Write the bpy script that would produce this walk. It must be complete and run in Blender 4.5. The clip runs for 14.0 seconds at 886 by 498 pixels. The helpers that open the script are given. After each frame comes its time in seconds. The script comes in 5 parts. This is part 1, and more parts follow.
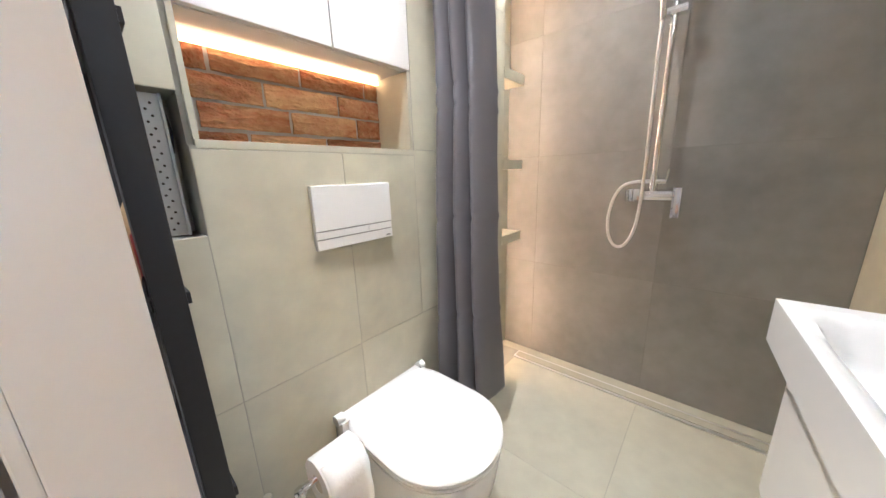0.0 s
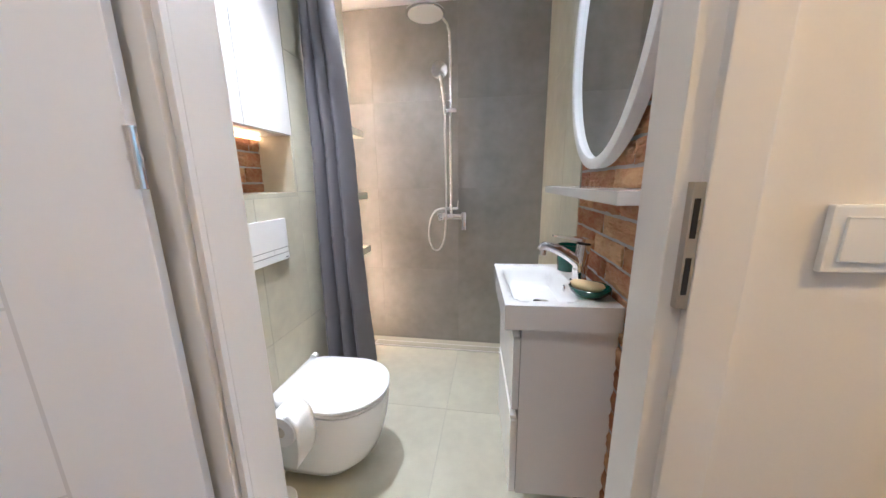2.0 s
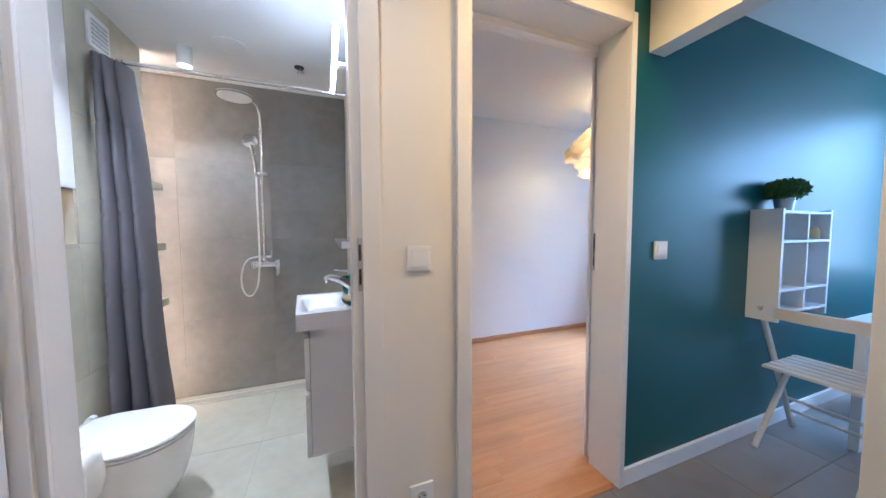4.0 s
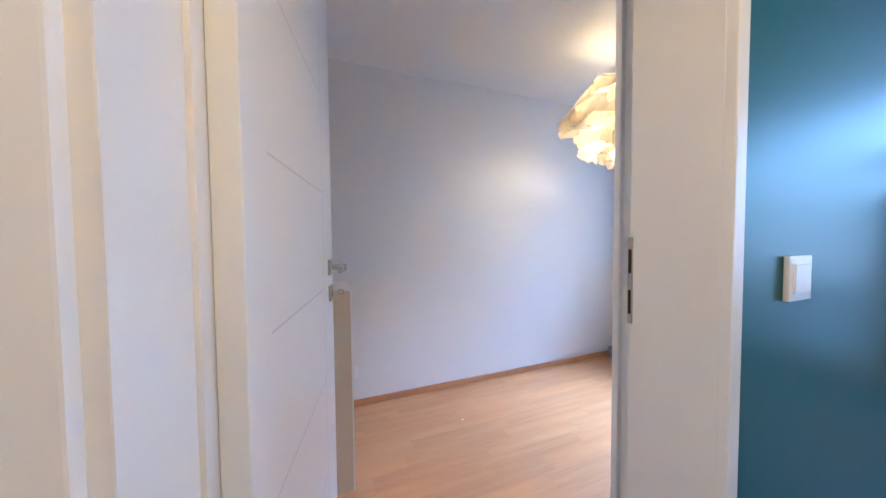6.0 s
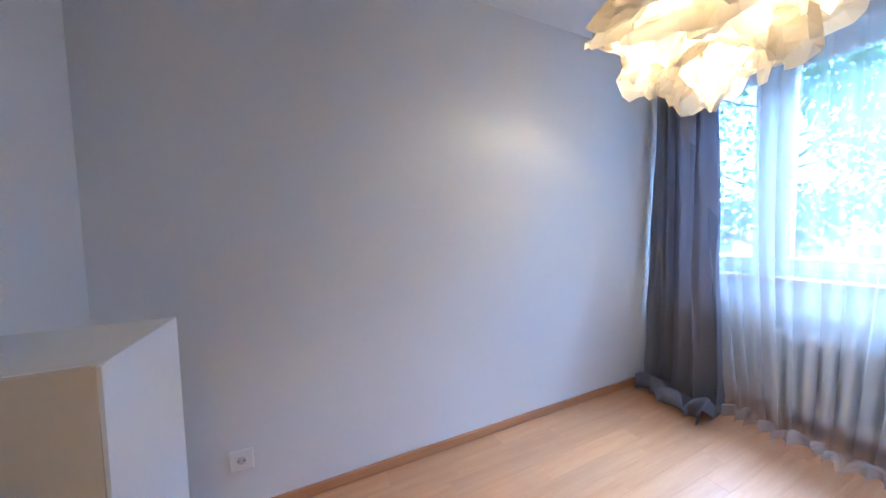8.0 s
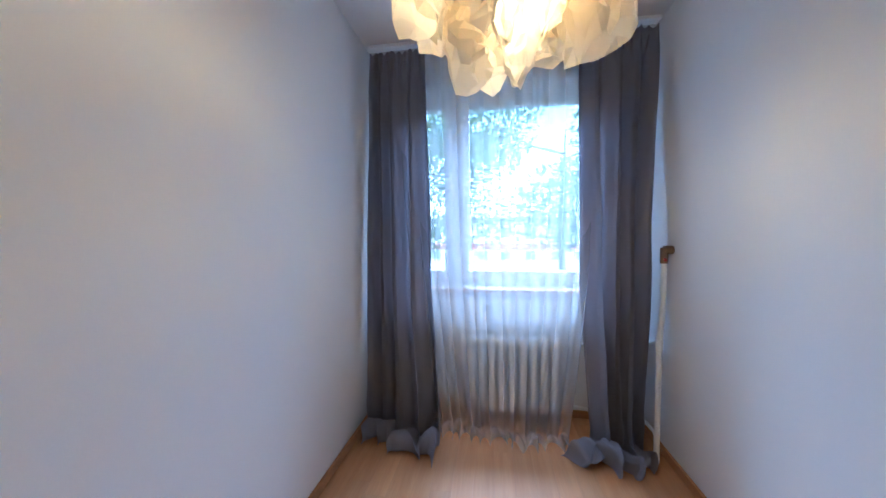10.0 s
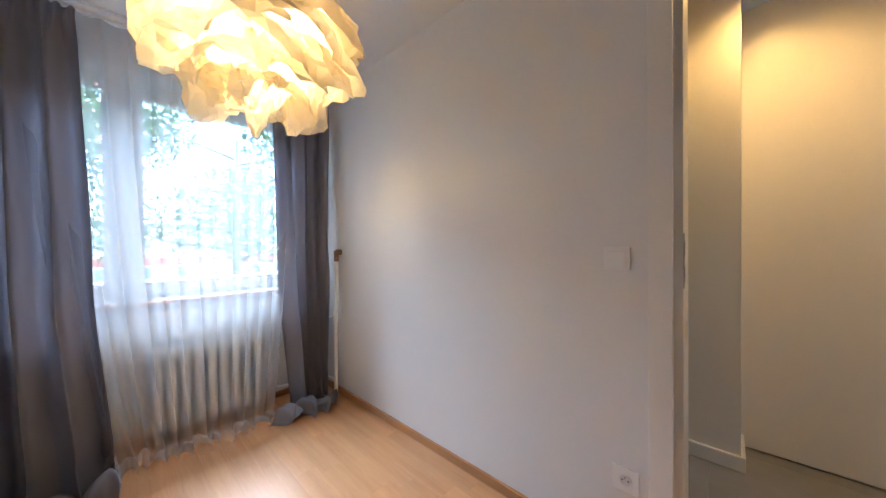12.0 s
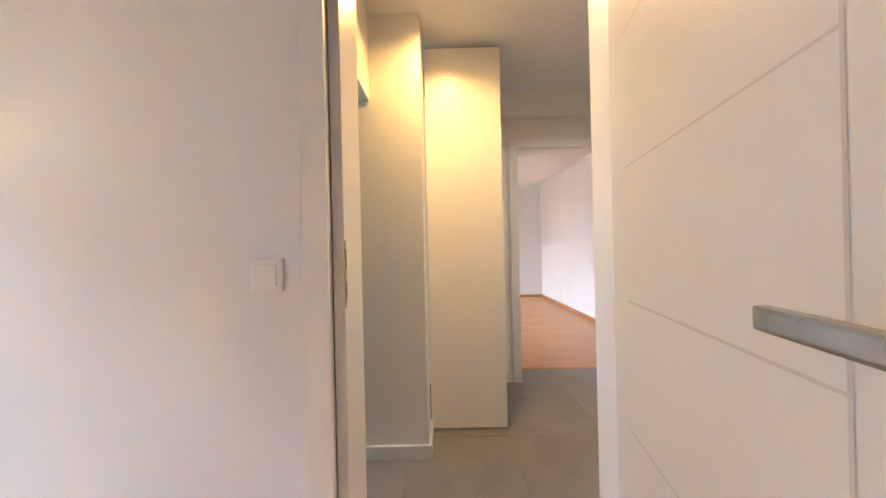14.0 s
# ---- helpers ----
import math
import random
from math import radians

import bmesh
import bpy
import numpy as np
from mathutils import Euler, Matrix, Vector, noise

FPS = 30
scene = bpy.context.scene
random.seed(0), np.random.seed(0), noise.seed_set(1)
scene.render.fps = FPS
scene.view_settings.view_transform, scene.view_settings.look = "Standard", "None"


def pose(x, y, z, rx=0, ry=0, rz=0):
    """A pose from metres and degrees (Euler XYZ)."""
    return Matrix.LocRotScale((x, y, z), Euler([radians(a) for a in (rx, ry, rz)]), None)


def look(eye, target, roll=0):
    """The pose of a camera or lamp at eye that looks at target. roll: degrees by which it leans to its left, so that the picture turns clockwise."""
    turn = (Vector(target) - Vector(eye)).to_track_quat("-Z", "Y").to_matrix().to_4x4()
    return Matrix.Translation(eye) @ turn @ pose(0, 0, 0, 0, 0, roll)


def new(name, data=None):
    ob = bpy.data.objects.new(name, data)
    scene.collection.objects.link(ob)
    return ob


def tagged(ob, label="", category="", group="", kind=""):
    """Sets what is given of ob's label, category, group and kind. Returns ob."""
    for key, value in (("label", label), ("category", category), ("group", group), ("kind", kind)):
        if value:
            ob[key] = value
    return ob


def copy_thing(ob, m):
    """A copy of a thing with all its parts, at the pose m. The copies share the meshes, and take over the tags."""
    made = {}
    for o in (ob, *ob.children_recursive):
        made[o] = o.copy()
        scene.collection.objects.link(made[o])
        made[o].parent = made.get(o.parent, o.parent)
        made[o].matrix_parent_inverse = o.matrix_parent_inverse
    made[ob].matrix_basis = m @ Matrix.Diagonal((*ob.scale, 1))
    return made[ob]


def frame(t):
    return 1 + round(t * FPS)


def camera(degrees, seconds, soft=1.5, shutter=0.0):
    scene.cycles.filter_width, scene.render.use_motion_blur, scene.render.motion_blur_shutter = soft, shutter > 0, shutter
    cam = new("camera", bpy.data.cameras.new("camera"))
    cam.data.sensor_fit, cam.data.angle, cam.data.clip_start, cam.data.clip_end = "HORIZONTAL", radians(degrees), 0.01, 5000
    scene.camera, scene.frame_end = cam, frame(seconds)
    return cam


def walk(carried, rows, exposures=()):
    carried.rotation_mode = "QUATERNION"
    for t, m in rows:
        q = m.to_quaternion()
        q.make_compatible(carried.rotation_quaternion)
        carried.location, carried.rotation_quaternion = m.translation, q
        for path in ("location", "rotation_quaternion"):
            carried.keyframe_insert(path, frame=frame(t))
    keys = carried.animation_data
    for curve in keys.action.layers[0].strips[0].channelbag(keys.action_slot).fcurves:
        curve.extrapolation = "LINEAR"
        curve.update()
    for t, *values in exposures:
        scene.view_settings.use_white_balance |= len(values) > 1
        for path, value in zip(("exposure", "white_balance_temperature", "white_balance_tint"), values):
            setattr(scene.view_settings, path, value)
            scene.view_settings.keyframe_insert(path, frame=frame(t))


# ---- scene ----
cam = camera(110.5, 14.0)
PATH = [
    (0, (0.751, -1.33, 1.064), (-0.53, 0.131, 0.59), -1.9),
    (0.5, (0.779, -1.378, 1.065), (-0.476, 0.036, 0.414), -1.8),
    (1, (0.79, -1.492, 1.088), (-0.14, 0.136, 0.394), -2.2),
    (1.5, (0.807, -1.634, 1.125), (0.281, 0.17, 0.443), -1.2),
    (2, (0.828, -1.837, 1.173), (0.519, 0.093, 0.752), -0.8),
    (2.5, (0.822, -2.032, 1.185), (0.706, -0.056, 0.897), -0.2),
    (3, (0.814, -2.239, 1.182), (0.959, -0.254, 0.98), -0.2),
    (3.5, (0.871, -2.39, 1.189), (1.348, -0.453, 1.041), -0.0),
    (3.7, (0.91, -2.406, 1.19), (1.537, -0.511, 1.059), 0.1),
    (5.8, (1.544, -1.763, 1.191), (2.407, 0.039, 1.097), -0.9),
    (6, (1.612, -1.693, 1.178), (2.35, 0.164, 1.103), -0.5),
    (6.5, (1.746, -1.498, 1.153), (2.285, 0.427, 1.08), -0.4),
    (7, (1.849, -1.264, 1.148), (2.35, 0.67, 1.07), -0.9),
    (7.2, (1.884, -1.193, 1.146), (2.387, 0.741, 1.061), -1.1),
    (9.3, (2.423, -0.51, 1.169), (4.165, 0.468, 1.07), -0.7),
    (9.5, (2.482, -0.433, 1.176), (4.317, 0.358, 1.081), -0.7),
    (10, (2.574, -0.283, 1.172), (4.548, 0.031, 1.094), -0.3),
    (10.5, (2.56, -0.116, 1.157), (4.538, -0.411, 1.101), 0.2),
    (11, (2.405, -0.036, 1.095), (4.264, -0.774, 1.105), -0.0),
    (11.5, (2.238, 0.04, 1.127), (3.886, -1.094, 1.121), -0.2),
    (12, (2.11, 0.021, 1.139), (3.465, -1.449, 1.121), -0.5),
    (12.5, (2.026, -0.003, 1.145), (3.03, -1.732, 1.132), -0.7),
    (13, (1.951, -0.055, 1.148), (2.606, -1.945, 1.141), -0.9),
    (13.2, (1.94, -0.096, 1.148), (2.464, -2.026, 1.142), -0.8),
    (13.5, (1.934, -0.2, 1.148), (2.242, -2.176, 1.136), -1.1),
    (14, (1.943, -0.417, 1.146), (1.953, -2.417, 1.147), -1.3),
]
walk(cam, [(t, look(eye, target, roll)) for t, eye, target, roll in PATH],
     [(0, 0.55, 5150, 10), (1.0, 0.52, 5000, 10), (2.0, 0.55, 4800, 10), (3.7, 0.5, 4450, 10), (5.8, 0.5, 4300, 10), (6.5, 0.55, 4250, 10), (7.2, 0.45, 4150, 10), (9.3, -0.3, 4450, 10), (10.0, -0.35, 4500, 10), (11.0, -0.2, 4800, 10), (12.5, -0.05, 5600, 10), (13.2, 0.35, 5650, 10), (14.0, 0.7, 5450, 10)])

# ---- world and light ----
world = bpy.data.worlds.new("world")
scene.world = world
world.use_nodes = True
wn = world.node_tree.nodes
sky = wn.new("ShaderNodeTexSky")
sky.sky_type = "NISHITA"
sky.sun_disc = False
sky.sun_elevation = radians(38)
sky.sun_rotation = radians(200)
sky.dust_density = 3.0
wn["Background"].inputs["Strength"].default_value = 1.7
world.node_tree.links.new(sky.outputs[0], wn["Background"].inputs["Color"])


def kelvin_rgb(k):
    table = {2500: (1.0, 0.54, 0.14), 2700: (1.0, 0.66, 0.28), 3000: (1.0, 0.69, 0.40), 3500: (1.0, 0.78, 0.55), 4000: (1.0, 0.86, 0.70), 5000: (1.0, 0.95, 0.88), 7500: (0.72, 0.86, 1.0)}
    return table[k]


def lamp(kind, name, place, power, kelvin, radius=0.03, target=None, size=None, spot=None):
    data = bpy.data.lights.new(name, kind)
    data.energy = power
    data.color = kelvin_rgb(kelvin)
    if kind == "AREA":
        data.shape = "RECTANGLE"
        data.size, data.size_y = size
    else:
        data.shadow_soft_size = radius
    if kind == "SPOT":
        data.spot_size, data.spot_blend = radians(spot[0]), spot[1]
    ob = new(name, data)
    ob.matrix_world = look(place, target) if target else Matrix.Translation(place)
    return ob


lamp("SUN", "sun_light", (30, -10, 30), 1.2, 5000, target=(0, 0, 0)).data.angle = radians(10)
# added area lamps stand in for sky light, above and just outside each window
lamp("AREA", "window_daylight", (7.6, -0.28, 4.3), 1650, 7500, target=(3.6, -0.28, 1.0), size=(4.0, 1.8))
# second panel, added to light the net curtain below the sill
lamp("AREA", "window_daylight", (5.3, -0.28, 3.4), 110, 7500, target=(4.5, -0.28, 0.3), size=(1.8, 0.5))
lamp("AREA", "kitchen_daylight", (5.41, -2.3, 1.5), 12, 7500, target=(3.0, -2.2, 1.3), size=(1.2, 1.3))
# lamp added for the far room, whose window is never in view
lamp("AREA", "far_room_daylight", (5.7, -5.6, 3.0), 1000, 5000, target=(3.2, -5.6, 0.9), size=(2.4, 1.6))
# bathroom spots and the hall spot; the second hall spot is added, unseen
lamp("SPOT", "bath_spot_light", (0.245, -0.13, 2.145), 27, 4000, 0.016, (0.245, -0.13, 0), spot=(118, 0.8))
lamp("SPOT", "bath_spot_light", (0.25, -0.86, 2.243), 84, 4000, 0.016, (0.25, -0.86, 0), spot=(74, 0.9))
lamp("SPOT", "hall_spot_light", (1.89, -1.93, 2.43), 54, 2500, 0.04, (1.89, -1.93, 0), spot=(150, 0.9))
# extra spot added out of view to brighten this end of the hall
lamp("SPOT", "hall_spot_light", (0.70, -2.05, 2.43), 24, 3500, 0.04, (0.70, -2.05, 0), spot=(150, 0.5))
lamp("POINT", "pendant_bulb_light", (3.35, -0.35, 1.87), 60, 2700, 0.13)

# ---- materials ----


def material(name, base, rough=0.5, metal=0.0, second=None, scale=4.0, fine=60.0, bump=0.1, spread=0.5, coat=0.0, stretch=(1, 1, 1), tint=0.0, vary=0.0, deep=0.004):
    """A painted, tiled, wooden or woven surface: two colours mixed by coarse and fine noise, with fine relief."""
    m = bpy.data.materials.new(name)
    m.use_nodes = True
    t = m.node_tree
    n, link = t.nodes, t.links.new
    b = n["Principled BSDF"]
    b.inputs["Metallic"].default_value = metal
    b.inputs["Coat Weight"].default_value = coat
    co = n.new("ShaderNodeTexCoord")
    mp = n.new("ShaderNodeMapping")
    mp.inputs["Scale"].default_value = stretch
    link(co.outputs["Object"], mp.inputs["Vector"])
    info = n.new("ShaderNodeObjectInfo")
    shift = n.new("ShaderNodeVectorMath")
    shift.operation = "ADD"
    mul = n.new("ShaderNodeMath")
    mul.operation = "MULTIPLY"
    mul.inputs[1].default_value = 37.0
    link(info.outputs["Random"], mul.inputs[0])
    link(mp.outputs[0], shift.inputs[0])
    link(mul.outputs[0], shift.inputs[1])
    big, small = n.new("ShaderNodeTexNoise"), n.new("ShaderNodeTexNoise")
    big.inputs["Scale"].default_value, small.inputs["Scale"].default_value = scale, fine
    big.inputs["Detail"].default_value, small.inputs["Detail"].default_value = 5.0, 3.0
    for x in (big, small):
        link(shift.outputs[0], x.inputs["Vector"])
    mix = n.new("ShaderNodeMath")
    mix.operation = "MULTIPLY_ADD"
    mix.inputs[1].default_value = 0.35
    link(small.outputs["Fac"], mix.inputs[0])
    part2 = n.new("ShaderNodeMath")
    part2.operation = "MULTIPLY"
    part2.inputs[1].default_value = 0.65
    link(big.outputs["Fac"], part2.inputs[0])
    link(part2.outputs[0], mix.inputs[2])
    ramp = n.new("ShaderNodeMapRange")
    ramp.inputs["From Min"].default_value, ramp.inputs["From Max"].default_value = 0.5 - spread / 2, 0.5 + spread / 2
    link(mix.outputs[0], ramp.inputs["Value"])
    col = n.new("ShaderNodeMix")
    col.data_type = "RGBA"
    col.inputs["A"].default_value = (*base, 1)
    col.inputs["B"].default_value = (*(second or [c * 0.9 for c in base]), 1)
    fac = ramp.outputs[0]
    if vary:
        off = n.new("ShaderNodeMapRange")
        off.inputs["To Min"].default_value, off.inputs["To Max"].default_value = -vary, vary
        link(info.outputs["Random"], off.inputs["Value"])
        add = n.new("ShaderNodeMath")
        add.operation, add.use_clamp = "ADD", True
        link(fac, add.inputs[0])
        link(off.outputs[0], add.inputs[1])
        fac = add.outputs[0]
    link(fac, col.inputs["Factor"])
    out = col.outputs["Result"]
    if tint:
        hsv = n.new("ShaderNodeHueSaturation")
        rng = n.new("ShaderNodeMapRange")
        rng.inputs["To Min"].default_value, rng.inputs["To Max"].default_value = 1 - tint, 1 + tint
        link(info.outputs["Random"], rng.inputs["Value"])
        link(rng.outputs[0], hsv.inputs["Value"])
        link(out, hsv.inputs["Color"])
        out = hsv.outputs["Color"]
    link(out, b.inputs["Base Color"])
    rr = n.new("ShaderNodeMapRange")
    rr.inputs["To Min"].default_value, rr.inputs["To Max"].default_value = max(0.02, rough - 0.07), min(1, rough + 0.07)
    link(big.outputs["Fac"], rr.inputs["Value"])
    link(rr.outputs[0], b.inputs["Roughness"])
    if bump:
        bp = n.new("ShaderNodeBump")
        bp.inputs["Strength"].default_value = bump
        bp.inputs["Distance"].default_value = deep
        link(mix.outputs[0], bp.inputs["Height"])
        link(bp.outputs[0], b.inputs["Normal"])
    return m


def glow(name, rgb, strength):
    m = bpy.data.materials.new(name)
    m.use_nodes = True
    b = m.node_tree.nodes["Principled BSDF"]
    b.inputs["Base Color"].default_value = (0.9, 0.9, 0.9, 1)
    b.inputs["Emission Color"].default_value = (*rgb, 1)
    b.inputs["Emission Strength"].default_value = strength
    return m


def thin(name, rgb, clear, through_light=0.5, weave=0.0):
    """Thin cloth or paper: part lets light straight through, part spreads it."""
    m = bpy.data.materials.new(name)
    m.use_nodes = True
    t = m.node_tree
    n, link = t.nodes, t.links.new
    n.remove(n["Principled BSDF"])
    d, tr, cl = n.new("ShaderNodeBsdfDiffuse"), n.new("ShaderNodeBsdfTranslucent"), n.new("ShaderNodeBsdfTransparent")
    d.inputs["Color"].default_value = (*rgb, 1)
    tr.inputs["Color"].default_value = (*rgb, 1)
    a, c = n.new("ShaderNodeMixShader"), n.new("ShaderNodeMixShader")
    a.inputs[0].default_value, c.inputs[0].default_value = through_light, clear
    link(d.outputs[0], a.inputs[1])
    link(tr.outputs[0], a.inputs[2])
    link(a.outputs[0], c.inputs[1])
    link(cl.outputs[0], c.inputs[2])
    link(c.outputs[0], n["Material Output"].inputs["Surface"])
    if weave:
        tex = n.new("ShaderNodeTexNoise")
        tex.inputs["Scale"].default_value = weave
        co = n.new("ShaderNodeTexCoord")
        link(co.outputs["Object"], tex.inputs["Vector"])
        bp = n.new("ShaderNodeBump")
        bp.inputs["Strength"].default_value = 0.3
        bp.inputs["Distance"].default_value = 0.01
        link(tex.outputs["Fac"], bp.inputs["Height"])
        link(bp.outputs[0], d.inputs["Normal"])
        link(bp.outputs[0], tr.inputs["Normal"])
    return m


def pane_glass(name):
    m = bpy.data.materials.new(name)
    m.use_nodes = True
    t = m.node_tree
    n, link = t.nodes, t.links.new
    n.remove(n["Principled BSDF"])
    g, cl, fr, mx = n.new("ShaderNodeBsdfGlossy"), n.new("ShaderNodeBsdfTransparent"), n.new("ShaderNodeFresnel"), n.new("ShaderNodeMixShader")
    g.inputs["Roughness"].default_value = 0.02
    cl.inputs["Color"].default_value = (0.93, 0.97, 0.98, 1)
    link(fr.outputs[0], mx.inputs[0])
    link(cl.outputs[0], mx.inputs[1])
    link(g.outputs[0], mx.inputs[2])
    link(mx.outputs[0], n["Material Output"].inputs["Surface"])
    return m


M_WALL = material("white_wall_paint", (0.78, 0.775, 0.77), 0.62, second=(0.72, 0.715, 0.71), scale=1.5, fine=220, bump=0.08, spread=0.7)
M_CREAM = material("cream_wall_paint", (0.80, 0.765, 0.70), 0.6, second=(0.75, 0.715, 0.65), scale=1.5, fine=220, bump=0.08, spread=0.7)
M_CEIL = material("white_ceiling_paint", (0.80, 0.795, 0.785), 0.7, second=(0.76, 0.755, 0.745), scale=2, fine=200, bump=0.05)
M_TEAL = material("teal_wall_paint", (0.006, 0.070, 0.074), 0.40, second=(0.008, 0.088, 0.098), scale=1.2, fine=120, bump=0.06)
M_TILE = material("concrete_grey_tile", (0.62, 0.59, 0.45), 0.36, second=(0.45, 0.43, 0.335), scale=3.0, fine=17, bump=0.02, spread=0.42, tint=0.03)
M_TILE_DARK = material("dark_concrete_tile", (0.285, 0.275, 0.25), 0.40, second=(0.185, 0.18, 0.162), scale=2.6, fine=15, bump=0.02, spread=0.42, tint=0.03)
M_FLOOR_TILE = material("floor_concrete_tile", (0.60, 0.58, 0.46), 0.32, second=(0.46, 0.44, 0.345), scale=2.8, fine=16, bump=0.02, spread=0.42, tint=0.03)
M_HALL_TILE = material("hall_grey_tile", (0.26, 0.245, 0.225), 0.38, second=(0.18, 0.17, 0.155), scale=2.2, fine=11, bump=0.02, spread=0.5, tint=0.04)
M_GROUT_DARK = material("dark_grout", (0.24, 0.23, 0.205), 0.8, scale=10, fine=150, bump=0.3)
M_GROUT = material("grey_grout", (0.42, 0.405, 0.34), 0.8, scale=10, fine=150, bump=0.3)
M_MORTAR = material("pale_mortar", (0.50, 0.485, 0.455), 0.85, second=(0.42, 0.405, 0.38), scale=12, fine=160, bump=0.6)
M_BRICK = material("old_brick_slip", (0.34, 0.105, 0.04), 0.85, second=(0.54, 0.34, 0.17), scale=14, fine=70, bump=1.0, spread=0.34, tint=0.2, vary=0.38, deep=0.035, stretch=(1, 0.6, 1.5))
M_WOOD = material("beech_laminate", (0.62, 0.335, 0.15), 0.34, second=(0.48, 0.225, 0.085), scale=2.6, fine=24, bump=0.015, spread=0.45, stretch=(0.45, 8, 8), tint=0.09, vary=0.12)
M_SKIRT = material("beech_skirting", (0.50, 0.245, 0.10), 0.4, second=(0.42, 0.195, 0.075), scale=3.0, fine=26, bump=0.02, stretch=(0.6, 0.6, 7))
M_DOOR = material("white_door_laminate", (0.80, 0.80, 0.80), 0.36, second=(0.77, 0.77, 0.77), scale=2, fine=90, bump=0.02)
M_FRAME = material("white_frame_laminate", (0.80, 0.775, 0.735), 0.34, second=(0.77, 0.745, 0.705), scale=2, fine=90, bump=0.02)
M_GLOSS = material("white_gloss_lacquer", (0.82, 0.81, 0.79), 0.16, second=(0.80, 0.79, 0.77), scale=2, fine=40, bump=0.0, coat=0.3)
M_CERAMIC = material("white_ceramic", (0.86, 0.86, 0.85), 0.10, second=(0.84, 0.84, 0.83), scale=3, fine=40, bump=0.0, coat=0.4)
M_PLASTIC = material("white_plastic", (0.82, 0.82, 0.81), 0.35, scale=3, fine=80, bump=0.0, second=(0.80, 0.80, 0.79))
M_CHROME = material("chrome", (0.80, 0.80, 0.81), 0.10, 1.0, second=(0.74, 0.74, 0.75), scale=5, fine=60, bump=0.0)
M_LATCH = material("dark_latch_steel", (0.13, 0.135, 0.15), 0.4, 0.7, second=(0.09, 0.09, 0.10), scale=8, fine=80, bump=0.02)
M_HOSE = material("ribbed_steel_hose", (0.86, 0.85, 0.83), 0.38, 1.0, second=(0.72, 0.71, 0.69), scale=60, fine=240, bump=0.3)
M_STEEL = material("satin_nickel", (0.56, 0.52, 0.45), 0.28, 1.0, second=(0.48, 0.46, 0.42), scale=5, fine=90, bump=0.02)
M_ZINC = material("galvanised_steel", (0.62, 0.66, 0.68), 0.35, 0.9, second=(0.45, 0.48, 0.50), scale=9, fine=70, bump=0.1)
M_BLACK = material("black_painted_steel", (0.012, 0.012, 0.014), 0.45, second=(0.02, 0.02, 0.022), scale=4, fine=90, bump=0.04)
M_DARK = material("dark_hole", (0.015, 0.013, 0.012), 0.8, scale=6, fine=60, bump=0.1)
M_CURTAIN = thin("grey_blue_woven_cloth", (0.37, 0.355, 0.395), 0.05, 0.40, weave=300.0)
M_SHOWER_CLOTH = material("grey_polyester_cloth", (0.15, 0.143, 0.155), 0.34, second=(0.125, 0.12, 0.13), scale=3, fine=260, bump=0.1)
M_SHEER = thin("white_voile", (0.95, 0.96, 0.98), 0.72, 0.66)
M_PAPER = thin("crumpled_white_paper", (0.84, 0.79, 0.68), 0.24, 0.60, weave=14.0)
M_TISSUE = material("toilet_tissue", (0.84, 0.83, 0.82), 0.9, second=(0.80, 0.79, 0.78), scale=12, fine=180, bump=0.3)
# grey that paints the shade in the flush plate's narrow gaps
M_GAP_SHADE = material("grey_gap_shade", (0.30, 0.30, 0.30), 0.6, scale=6, fine=60, bump=0.0)
M_GREEN = material("dark_green_glass_glaze", (0.008, 0.075, 0.05), 0.18, second=(0.012, 0.10, 0.065), scale=6, fine=60, bump=0.0, coat=0.4)
M_SOAP = material("pale_yellow_soap", (0.74, 0.60, 0.33), 0.5, second=(0.70, 0.55, 0.28), scale=8, fine=60, bump=0.1)
M_RAD = material("white_radiator_enamel", (0.82, 0.83, 0.83), 0.3, second=(0.78, 0.79, 0.79), scale=5, fine=80, bump=0.05)
M_PINE = material("white_stained_pine", (0.74, 0.70, 0.66), 0.5, second=(0.66, 0.61, 0.56), scale=4, fine=40, bump=0.05, stretch=(1, 1, 6))
M_CREAM_BOARD = material("cream_laminated_board", (0.66, 0.60, 0.50), 0.4, second=(0.62, 0.56, 0.46), scale=2, fine=60, bump=0.02)
M_LEAF = material("green_leaf", (0.08, 0.17, 0.03), 0.6, second=(0.13, 0.25, 0.05), scale=8, fine=60, bump=0.1, tint=0.3)
M_TREE_LEAF = thin("pale_backlit_leaf", (0.11, 0.16, 0.06), 0.0, 0.55)
M_BARK = material("brown_bark", (0.17, 0.14, 0.11), 0.9, second=(0.06, 0.045, 0.035), scale=6, fine=40, bump=0.8)
M_RED = material("red_cap", (0.40, 0.03, 0.02), 0.45, scale=6, fine=60, bump=0.05)
M_BRICK_RED = material("red_facade_brick", (0.36, 0.13, 0.09), 0.85, second=(0.30, 0.10, 0.07), scale=2, fine=20, bump=0.2)
M_BRASS = material("old_brass_valve", (0.33, 0.22, 0.13), 0.45, 0.8, second=(0.22, 0.14, 0.09), scale=9, fine=80, bump=0.2)
M_PLASTER = material("rendered_facade", (0.68, 0.68, 0.66), 0.85, second=(0.60, 0.60, 0.58), scale=0.6, fine=12, bump=0.2)
M_GRASS = material("rough_grass", (0.07, 0.11, 0.03), 0.9, second=(0.05, 0.08, 0.02), scale=0.6, fine=15, bump=0.5)
M_WINDARK = material("dark_window_glass", (0.22, 0.26, 0.28), 0.12, second=(0.18, 0.22, 0.24), scale=3, fine=20, bump=0.0)
M_GLASS = pane_glass("window_glass")
